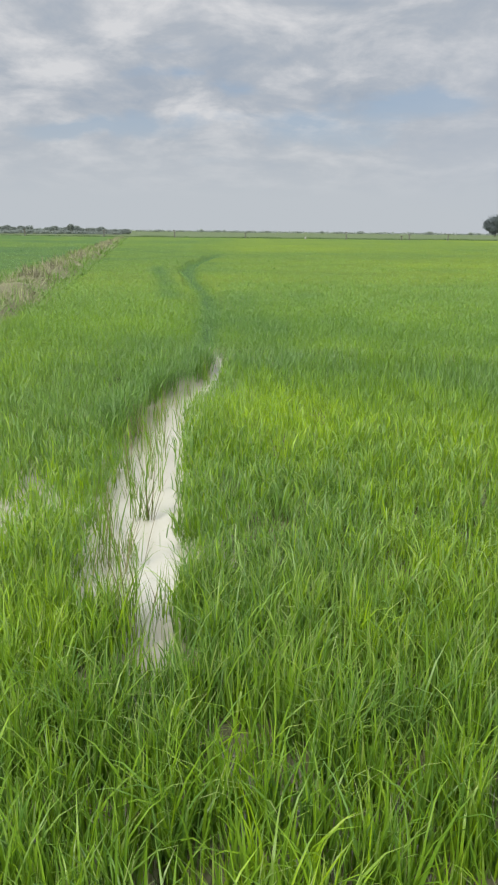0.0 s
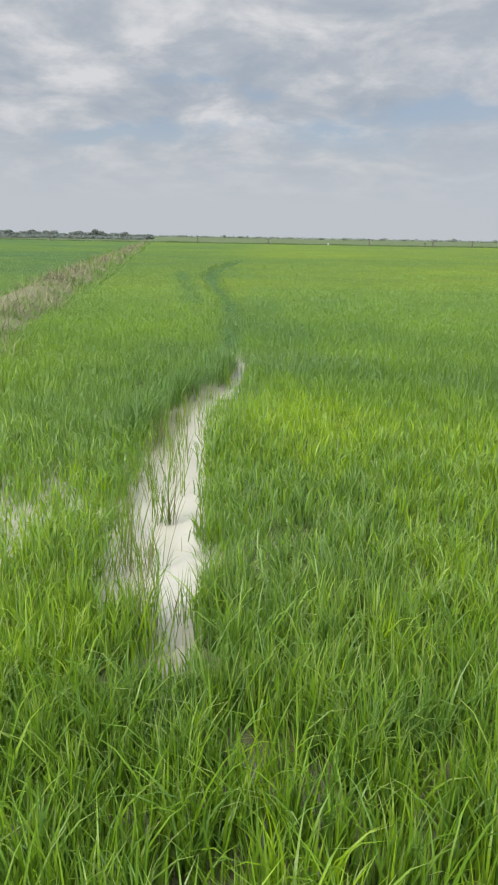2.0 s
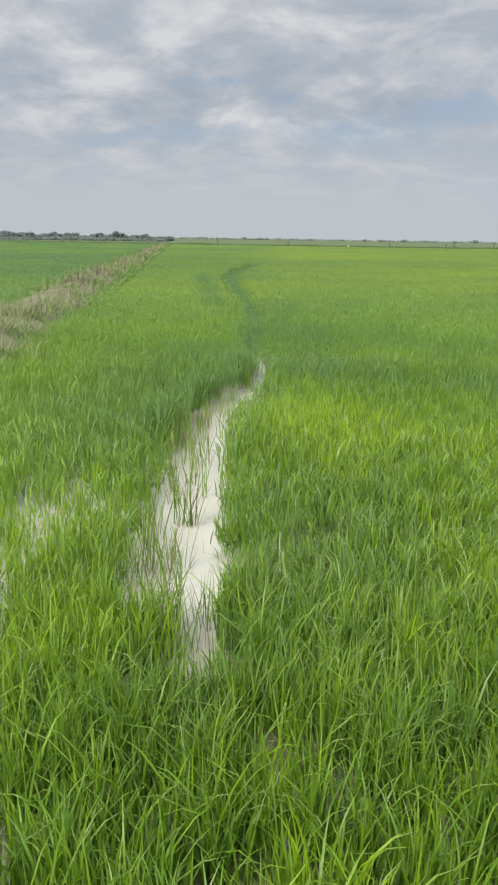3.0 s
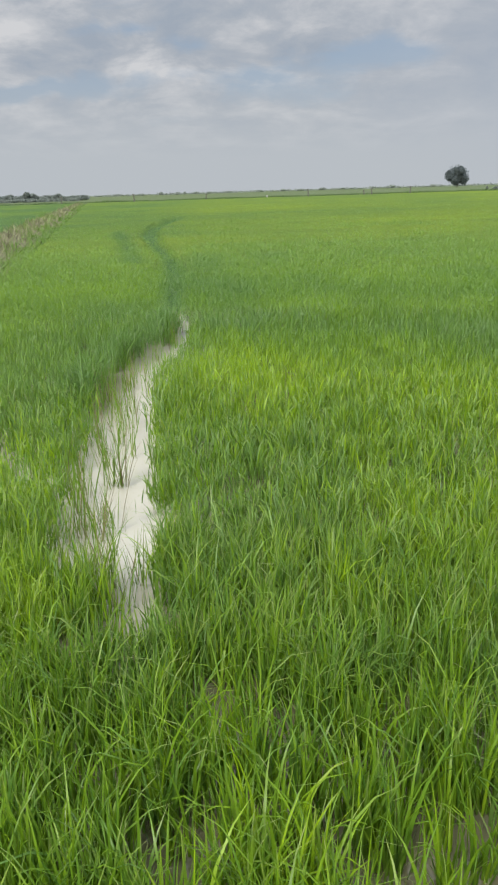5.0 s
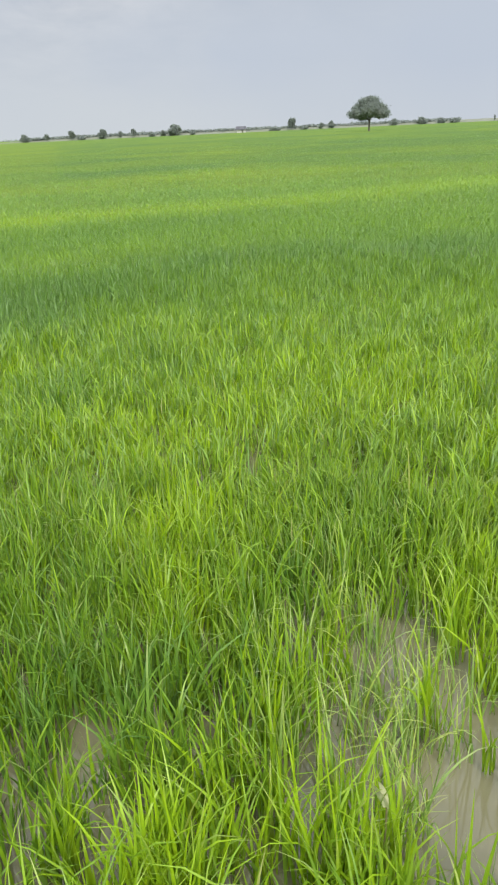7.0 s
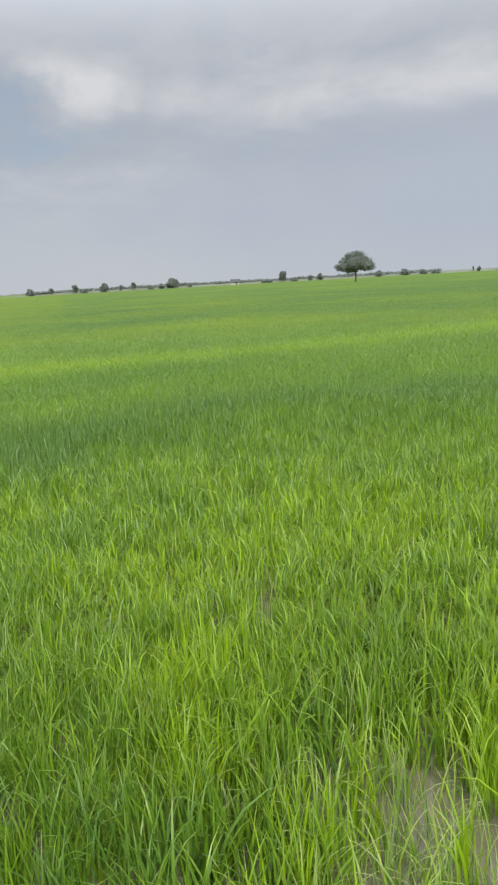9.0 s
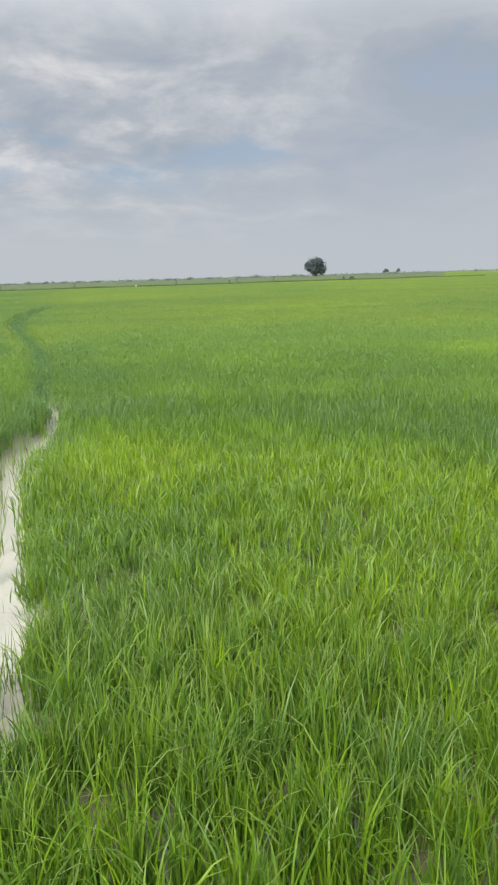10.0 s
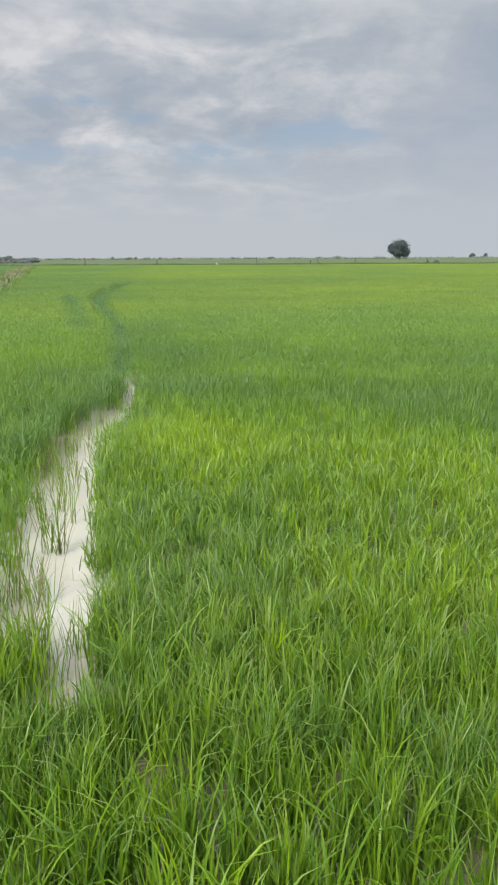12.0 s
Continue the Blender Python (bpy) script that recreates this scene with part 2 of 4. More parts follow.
WALL = plain_material("whitewash", (0.42, 0.41, 0.39), (0.52, 0.51, 0.49), 2.0)
ROOF = plain_material("dark_tin", (0.06, 0.06, 0.07), (0.11, 0.11, 0.12), 2.0)
SHOOT = plain_material("bleached_leaf", (0.50, 0.52, 0.30), (0.66, 0.66, 0.44), 40.0, 0.5)
STALK = plain_material("dead_stalk", (0.15, 0.138, 0.065), (0.26, 0.232, 0.115), 30.0)
YELLOW = plain_material("yellowed_leaf", (0.38, 0.32, 0.11), (0.48, 0.41, 0.16), 40.0, 0.5)


# ---- the lie of the land ----
rng = np.random.default_rng(7)


def grid_noise(x, y, seed=0):
    """Smooth value noise on a unit lattice, 0 to 1."""
    xi, yi = np.floor(x).astype(np.int64), np.floor(y).astype(np.int64)
    fx, fy = x - xi, y - yi
    fx, fy = fx * fx * (3 - 2 * fx), fy * fy * (3 - 2 * fy)

    def h(a, b):
        v = (a * 374761393 + b * 668265263 + seed * 974634299) & 0x7FFFFFFF
        v = ((v ^ (v >> 13)) * 1274126177) & 0x7FFFFFFF
        return ((v ^ (v >> 16)) & 0xFFFF) / 65535.0
    top = h(xi, yi) * (1 - fx) + h(xi + 1, yi) * fx
    low = h(xi, yi + 1) * (1 - fx) + h(xi + 1, yi + 1) * fx
    return top * (1 - fy) + low * fy


def cloudy(x, y, seed=0, octaves=4):
    v, a, s = 0.0, 0.5, 1.0
    for o in range(octaves):
        v, a, s = v + a * grid_noise(x * s + 17.3 * o, y * s - 9.1 * o, seed + o), a * 0.5, s * 2.03
    return v / (1 - 0.5 ** octaves)


def blob(x, y, cx, cy, rx, ry):
    return np.exp(-(((x - cx) / rx) ** 2 + ((y - cy) / ry) ** 2))


def along(x, y, path):
    """Distance to a broken line of (x, y)."""
    best = np.full(np.shape(x), 1e9)
    for (ax, ay), (bx, by) in zip(path, path[1:]):
        dx, dy = bx - ax, by - ay
        u = np.clip(((x - ax) * dx + (y - ay) * dy) / (dx * dx + dy * dy), 0, 1)
        best = np.minimum(best, np.hypot(x - ax - u * dx, y - ay - u * dy))
    return best


# the rut: middle line and width by y
RUT_Y = [2.20, 2.42, 2.62, 2.90, 3.20, 3.80, 4.60, 5.60, 6.20, 6.50, 7.20, 8.20, 8.80, 10.2, 10.6, 11.5, 12.0]
RUT_X = [-0.32, -0.37, -0.42, -0.5, -0.57, -0.61, -0.66, -0.73, -0.72, -0.64, -0.47, -0.35, -0.37, -0.64, -0.67, -0.71, -0.73]
RUT_W = [0.03, 0.14, 0.26, 0.40, 0.44, 0.44, 0.42, 0.41, 0.50, 0.48, 0.36, 0.20, 0.05, 0.09, 0.13, 0.06, 0.01]
TRACK = [(-0.40, 8.44), (-0.57, 9.4), (-0.71, 13.3), (-1.01, 17.2), (-1.56, 21.2), (-2.34, 27.7), (-2.45, 33.4), (-1.9, 43.3)]
SIDE_TRACK = [(-1.74, 16.3), (-2.56, 22.4), (-3.65, 29.7)]
BLUE_BAND = [(0.1, 8.6), (0.95, 7.8), (1.6, 7.5), (2.6, 7.0), (3.0, 5.6), (4.6, 5.8), (6.2, 6.0), (7.4, 4.6), (8.8, 3.4)]
FAR_BLUE = [(-0.3, 12.4), (1.1, 12.1), (2.0, 10.3), (4.6, 9.6)]
LIME_BAND = [(7.5, 12.3), (10.0, 11.0), (12.0, 9.8), (15.6, 8.2), (20.0, 7.0)]
LEFT_BANK = [(-0.98, 5.5), (-0.98, 6.2), (-0.74, 7.0), (-0.55, 7.6), (-0.47, 8.4)]
EDGE_X = [-60, 0.0, 1.4, 1.75, 2.0, 2.2, 2.6, 2.9, 3.35, 3.6, 4.3, 4.8, 5.2, 5.8, 9.0, 60.0]
EDGE_Y = [-1.0, 0.10, 0.16, 0.17, 0.17, 0.20, 0.24, 0.33, 0.48, 0.34, 0.30, 0.44, 0.60, 0.50, 0.70, 2.5]


def rut_gap(x, y):
    """Below 1 inside the open rut."""
    mid, wide = np.interp(y, RUT_Y, RUT_X), np.interp(y, RUT_Y, RUT_W)
    wide = np.where((y < RUT_Y[0]) | (y > RUT_Y[-1]), 1e-3, wide)
    return np.abs(x - mid) / (0.5 * wide)


def levee_x(y):
    return -4.30 - 0.147 * (y - 10.0)


def bund_edge(x):
    return np.interp(x, EDGE_X, EDGE_Y)


def crop_tone(x, y):
    """0: dark bluish green, 1: yellow green."""
    r, az = np.hypot(x, y), np.arctan2(x, y)
    far = np.clip((r - 9) / 12, 0, 1)
    t = 0.40 + 0.40 * (cloudy(x * 0.55, y * 0.55, 3) - 0.5) + (0.40 + 0.35 * far) * (cloudy(x * 0.11, y * 0.11, 11) - 0.5) + (0.40 * (cloudy(x * 2.6, y * 2.6, 5, 2) - 0.5) + 0.26 * (cloudy(x * 6.5, y * 6.5, 7, 2) - 0.5)) * (1 - far)
    # tone drops near the origin: deeper green, plus shade between leaves put into colour
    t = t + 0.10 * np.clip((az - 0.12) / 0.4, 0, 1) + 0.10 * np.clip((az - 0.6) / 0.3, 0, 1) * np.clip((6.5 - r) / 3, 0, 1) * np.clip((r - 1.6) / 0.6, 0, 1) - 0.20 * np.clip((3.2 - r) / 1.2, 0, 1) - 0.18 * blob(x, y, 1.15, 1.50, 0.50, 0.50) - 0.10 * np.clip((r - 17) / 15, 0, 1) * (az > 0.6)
    # yellow-green patches
    t = t + 0.52 * np.exp(-(((x - 0.20) / 0.55) ** 2 + ((y - 5.65) / 1.25) ** 2) ** 2) + 0.20 * np.exp(-(along(x, y, [(0.6, 5.5), (1.5, 5.2), (2.3, 4.2)]) / 0.6) ** 2)
    t = t + 0.48 * np.exp(-(along(x, y, LIME_BAND) / 1.2) ** 2) + 0.22 * blob(x, y, 0.95, 9.1, 0.45, 0.7)
    for cx, cy, rx, ry, a in ((1.78, 1.76, 0.32, 0.20, 0.62), (1.52, 1.40, 0.24, 0.16, 0.55), (2.42, 2.40, 0.42, 0.26, 0.42), (1.95, 2.85, 0.28, 0.22, 0.26), (3.6, 2.0, 0.5, 0.35, 0.28), (1.20, 2.95, 0.30, 0.28, 0.26),
                              (0.27, 2.58, 0.08, 0.10, 0.45), (2.78, 0.50, 0.45, 0.20, 0.95), (0.5, 0.72, 0.9, 0.26, 0.40), (1.9, 0.6, 0.6, 0.4, 0.46), (-1.2, 3.3, 0.30, 0.7, 0.24), (-2.4, 11.6, 1.6, 0.7, 0.20),
                              (-1.5, 2.3, 0.5, 0.4, 0.18), (-0.85, 2.4, 0.35, 0.45, 0.30), (1.15, 0.45, 0.35, 0.30, 0.45), (0.35, 1.15, 0.30, 0.30, 0.15), (0.82, 0.98, 0.28, 0.20, 0.18), (-2.7, 7.0, 0.9, 2.6, 0.22), (-1.9, 4.6, 0.4, 0.9, 0.15)):
        t = t + a * blob(x, y, cx, cy, rx, ry)
    t = t + 0.16 * np.clip((r - 20) / 12, 0, 1) * np.clip((az + 0.06) / 0.05, 0, 1) * np.clip((0.62 - az) / 0.2, 0, 1)
    # bluish bands
    t = t - 0.36 * np.exp(-(along(x, y, BLUE_BAND) / 0.95) ** 2) - 0.26 * np.exp(-(along(x, y, FAR_BLUE) / 0.9) ** 2)
    for cx, cy, rx, ry, a in ((3.1, 4.7, 0.45, 0.45, 0.20), (1.19, 16.7, 0.55, 1.1, 0.32), (-1.3, 6.0, 0.6, 1.5, 0.24), (-1.25, 9.0, 0.6, 1.1, 0.28), (0.25, 3.95, 0.60, 0.50, 0.12), (-0.15, 4.3, 0.2, 1.2, 0.10),
                              (-1.3, 4.9, 0.6, 0.6, 0.22), (1.4, 2.2, 0.5, 0.3, 0.10), (6.5, 3.2, 0.5, 0.4, 0.22), (4.6, 11.9, 0.9, 1.0, 0.26), (12.5, 29.0, 5.0, 2.0, 0.25), (20.0, 24.0, 6.0, 2.5, 0.2)):
        t = t - a * blob(x, y, cx, cy, rx, ry)
    # shade in the gap of the wheel track put into the rice tone
    t = t - 0.70 * np.exp(-(along(x, y, TRACK) / (0.09 + 0.004 * r)) ** 2) - 0.22 * np.exp(-(along(x, y, [(0.35, 9.0), (-0.2, 13.3), (-0.3, 17.5)]) / 0.55) ** 2)
    # the side track's shade too, and the dark left bank with its overhang shade
    t = t - 0.42 * np.exp(-(along(x, y, SIDE_TRACK) / 0.28) ** 2) - 0.40 * np.exp(-(along(x, y, LEFT_BANK) / 0.18) ** 2)
    t = t - 0.20 * (x < levee_x(y))
    return np.clip(t, 0, 1)


def hill(x, y):
    """The rice stands in small clumps a hand wide."""
    return np.clip((cloudy(x * 14, y * 14, 23, 2) - 0.38) * 5.5, 0.12, 1)


def crop_cover(x, y):
    """Share of the full stand of rice."""
    c = np.ones(np.shape(x))
    mid, half = np.interp(y, RUT_Y, RUT_X), 0.5 * np.interp(y, RUT_Y, RUT_W)
    half = np.where((y < RUT_Y[0]) | (y > RUT_Y[-1]), -1.0, half)
    soft = np.interp(y, [2.2, 3.2, 4.2, 5.0], [0.11, 0.13, 0.10, 0.06])
    c = c * np.where(x > mid, np.clip((x - mid - half) / 0.05, 0, 1), np.clip((mid - x - half + 0.06) / soft, 0, 1) ** 1.5)
    thin = np.zeros(np.shape(x))
    for cx, cy, rx, ry, a in ((-1.46, 3.78, 0.13, 0.38, 0.98), (-1.31, 4.20, 0.07, 0.45, 0.985), (-1.28, 3.50, 0.13, 0.36, 0.97), (-1.22, 3.10, 0.12, 0.34, 0.88), (-1.40, 3.45, 0.30, 0.80, 0.50), (-0.36, 2.25, 0.14, 0.28, 0.65),
                              (0.58, 1.22, 0.14, 0.10, 0.88), (0.42, 1.46, 0.10, 0.10, 0.80), (0.78, 1.38, 0.15, 0.09, 0.86), (0.24, 1.30, 0.13, 0.09, 0.77), (0.95, 1.12, 0.12, 0.09, 0.70), (0.60, 1.20, 0.50, 0.26, 0.55), (1.34, 1.06, 0.10, 0.08, 0.76),
                              (1.76, 1.19, 0.13, 0.07, 0.97), (1.72, 0.91, 0.20, 0.09, 0.97), (1.62, 0.68, 0.22, 0.15, 0.97), (1.68, 0.50, 0.42, 0.14, 0.985), (1.52, 0.33, 0.42, 0.15, 0.998), (1.46, 0.58, 0.30, 0.38, 0.985), (1.78, 0.78, 0.48, 0.38, 0.965), (2.34, 0.55, 0.18, 0.12, 0.95), (2.05, 0.42, 0.36, 0.22, 0.965),
                              (0.28, 1.75, 0.3, 0.3, 0.50), (0.0, 2.4, 0.25, 0.4, 0.30), (0.50, 1.85, 0.08, 0.16, 0.75), (0.30, 1.62, 0.07, 0.14, 0.75)):
        thin = np.maximum(thin, a * blob(x, y, cx, cy, rx, ry))
    patchy = np.clip((cloudy(x * 3.1, y * 3.1, 21) - 0.20) * 6, 0.7, 1)
    c = c * (1 - thin) * np.where(np.hypot(x, y) < 6, patchy, 1)
    c = c * np.where(np.hypot(x, y) < 9, hill(x, y), 1)
    c = c * (1 - 0.25 * np.exp(-(along(x, y, TRACK) / 0.10) ** 2))
    c = c * (np.abs(x - levee_x(y)) > 0.72) * (y > bund_edge(x) + 0.03)
    return c


def crop_height(x, y):
    h = 0.88 + 0.35 * (cloudy(x * 0.8, y * 0.8, 31) - 0.5) + 0.26 * (hill(x, y) - 0.5)
    h = h - np.where(np.hypot(x, y) < 14, 0.15, 0.45) * np.exp(-(along(x, y, TRACK) / 0.35) ** 2) + 0.36 * np.exp(-(along(x, y, LEFT_BANK) / 0.16) ** 2)
    h = h + 0.12 * np.exp(-(along(x, y, [(3.0, 5.3), (6.7, 5.0), (9.2, 2.8)]) / 0.9) ** 2)
    return h


# ---- mesh helpers ----
def part(name, bm, material, parent=None, label=""):
    me = bpy.data.meshes.new(name)
    bm.to_mesh(me)
    bm.free()
    me.materials.append(material)
    ob = new(name, me)
    ob.parent = parent
    return tagged(ob, label)


def mesh_of(name, verts, quads, tris, material, smooth=True, **attrs):
    """A mesh from arrays: verts (n, 3), quads (m, 4), tris (k, 3), point attributes."""
    me = bpy.data.meshes.new(name)
    nq, ntri = len(quads), len(tris)
    me.vertices.add(len(verts))
    me.vertices.foreach_set("co", np.ascontiguousarray(verts, np.float32).ravel())
    me.loops.add(4 * nq + 3 * ntri)
    me.loops.foreach_set("vertex_index", np.concatenate([np.ravel(quads), np.ravel(tris)]).astype(np.int32))
    me.polygons.add(nq + ntri)
    me.polygons.foreach_set("loop_start", np.concatenate([np.arange(nq) * 4, 4 * nq + np.arange(ntri) * 3]).astype(np.int32))
    me.polygons.foreach_set("use_smooth", np.full(nq + ntri, smooth))
    for key, v in attrs.items():
        a = me.attributes.new(key, "FLOAT", "POINT")
        a.data.foreach_set("value", np.ascontiguousarray(v, np.float32))
    me.update(calc_edges=True)
    me.materials.append(material)
    return me


def blades(base, length, lean, bend, heading, width, twist, seg, curl=1.8):
    """Curved tapering leaves as ribbons. Returns verts, quads, tris and the vertex count of a leaf."""
    n = len(length)
    row = np.linspace(0, 1, seg + 1)
    pos = np.zeros((n, seg + 1, 3))
    pos[:, 0] = base
    out = np.stack([np.cos(heading), np.sin(heading)], 1)
    for i in range(seg):
        s = (row[i] + row[i + 1]) / 2
        th = lean + bend * s ** curl
        step = length / seg
        pos[:, i + 1, :2] = pos[:, i, :2] + (np.sin(th) * step)[:, None] * out
        pos[:, i + 1, 2] = pos[:, i, 2] + np.cos(th) * step
    side = np.stack([-np.sin(heading + twist), np.cos(heading + twist), np.zeros(n)], 1)
    prof = np.minimum(0.55 + 1.5 * row, 1.0) * np.clip(1.15 * (1 - row), 0, 1) ** 0.7
    per = 2 * seg + 1
    v = np.zeros((n, per, 3))
    for i in range(seg):
        w = (width * prof[i] * 0.5)[:, None] * side
        v[:, 2 * i], v[:, 2 * i + 1] = pos[:, i] - w, pos[:, i] + w
    v[:, -1] = pos[:, -1]
    start = (np.arange(n) * per)[:, None]
    quads = np.concatenate([start + np.array([2 * i, 2 * i + 1, 2 * i + 3, 2 * i + 2]) for i in range(seg - 1)]) if seg > 1 else np.zeros((0, 4), int)
    tris = start + np.array([2 * seg - 2, 2 * seg - 1, 2 * seg])
    return v.reshape(-1, 3), quads, tris, per


def sheet(name, xs, ys, height, material):
    """A ground sheet on a grid, its height a function of x and y."""
    gx, gy = np.meshgrid(xs, ys)
    v = np.stack([gx.ravel(), gy.ravel(), height(gx, gy).ravel()], 1)
    nx, ny = len(xs), len(ys)
    i = (np.arange(ny - 1)[:, None] * nx + np.arange(nx - 1)[None]).ravel()
    return mesh_of(name, v, np.stack([i, i + 1, i + 1 + nx, i + nx], 1), np.zeros((0, 3), int), material)


# ---- ground, water, banks ----
far = [-4500, -2000, -900, -400, -200, -100, -50, -20, 0, 20, 50, 100, 200, 400, 900, 2000, 4500]
tagged(new("ground", sheet("ground", far, far, lambda x, y: np.full(x.shape, -0.06), EARTH)), "flat damp earth under the fields", "ground", kind="structure")


def water():
    xs, ys = np.concatenate([[-45, -20, -8, -4], np.arange(-2.5, -1.1, 0.08), np.arange(-1.1, 0.0, 0.025), np.arange(0.0, 3.0, 0.08), [4, 8, 20, 60]]), np.concatenate([[-0.6, 0.0], np.arange(0.4, 13.0, 0.1), [20, 40, 70]])
    me = sheet("water", xs, ys, lambda x, y: np.zeros(x.shape), WATER)
    gx, gy = np.meshgrid(xs, ys)
    mid, half = np.interp(gy, RUT_Y, RUT_X), 0.5 * np.interp(gy, RUT_Y, RUT_W)
    # silt in the rut; the left pool's sky glints are painted the same way
    silt_glint = np.clip(1.7 - 0.55 * rut_gap(gx, gy), 0, 1) * np.clip((gy - 2.2) * 1.2, 0.2, 1) * np.clip((gx - mid + 0.80 * half) / (0.9 * half + 0.02), 0.55, 1) + 1.0 * blob(gx, gy, -1.4, 3.8, 0.7, 1.5)
    # colour kept brown for the bank's mud and its dark reflection
    silt_glint = silt_glint * (1 - 0.85 * np.clip(np.exp(-(along(gx, gy, [(-0.95, 5.2), (-0.94, 6.2)]) / 0.18) ** 2), 0, 1))
    a = me.attributes.new("silt_glint", "FLOAT", "POINT")
    a.data.foreach_set("value", np.clip(silt_glint, 0, 1).ravel().astype(np.float32))
    return tagged(new("water", me), "shallow muddy standing water between the rice", "water", kind="structure")


water()


def bund_height(x, y):
    d = bund_edge(x) - y
    h = 0.11 * np.clip((d + 0.10) / 0.22, 0, 1) ** 1.3 - 0.03 + (0.05 * (cloudy(x * 4, y * 4, 41) - 0.5) + 0.035 * (cloudy(x * 17, y * 17, 43, 2) - 0.5)) * (d > -0.1)
    return np.where(d < -0.12, -0.04, h)


bund = tagged(new("bund", sheet("bund", np.concatenate([np.linspace(-12, 1, 30), np.linspace(1.03, 6, 190), np.linspace(6.2, 30, 40)]),
                                np.linspace(-1.6, 2.2, 100), bund_height, BUND)), "bare dry clay bund beside the paddy", "bund", kind="structure")


def levee():
    t, w = np.concatenate([np.linspace(-0.1, 4.9, 30), np.geomspace(5.0, 135.0, 390)]), np.linspace(-0.85, 0.85, 13)
    y, o = np.meshgrid(t, w)
    x = levee_x(y) + o * (1 + 0.3 * (cloudy(y * 0.4, o * 0 + 3.0, 51) - 0.5))
    z = 0.27 * np.clip(1 - (np.abs(o) / 0.85) ** 2, 0, 1) * (0.55 + 0.9 * cloudy(x * 2.6, y * 2.6, 52)) + 0.03
    v = np.stack([x.ravel(), y.ravel(), z.ravel()], 1)
    i = (np.arange(12)[:, None] * 420 + np.arange(419)[None]).ravel()
    me = mesh_of("levee", v, np.stack([i, i + 1, i + 421, i + 420], 1), np.zeros((0, 3), int), LEVEE)
    return tagged(new("levee", me), "low earth levee between two rice fields", "levee", kind="structure")


levee()


# ---- the rice ----
AZ0, AZ1 = radians(-25), radians(86)


# inner and outer radius, leaves of a plant, segments of a leaf, plants on a square metre at the inner radius,
# how they thin out, leaf width and length in mm, share of drooping leaves
RINGS = [(0.30, 1.7, 9, 5, 1080, 0.0, 10.2, 126, 0.42), (1.7, 3.0, 9, 4, 1520, 0.0, 9.4, 116, 0.44), (3.0, 5.5, 9, 3, 1480, 0.6, 7.4, 110, 0.60), (5.5, 8.5, 8, 2, 1300, 0.8, 6.6, 90, 0.70), (8.5, 13.0, 8, 1, 640, 1.2, 10.0, 72, 0.6), (13.0, 20.0, 7, 1, 270, 1.5, 15.0, 62, 0.6),
         (20.0, 36.0, 5, 1, 80, 1.7, 24.0, 60, 0.5), (36.0, 80.0, 5, 1, 11, 1.8, 50.0, 62, 0.5)]
BESIDE = [(0.30, 3.0, 7, 3, 320, 0.0, 12.0, 150, 0.4), (3.0, 11.0, 6, 1, 160, 1.0, 18.0, 120, 0.5)]


def scatter(r0, r1, density, fall, az0, az1):
    """Plants between two radii, thinning out with distance."""
    e = 2 - fall
    n = int((az1 - az0) * density * r0 ** fall * (r1 ** e - r0 ** e) / e)
    r, az = rng.uniform(r0 ** e, r1 ** e, n) ** (1 / e), rng.uniform(az0, az1, n)
    x, y = r * np.sin(az), r * np.cos(az)
    keep = rng.uniform(0, 1, n) < crop_cover(x, y)
    return x[keep], y[keep]


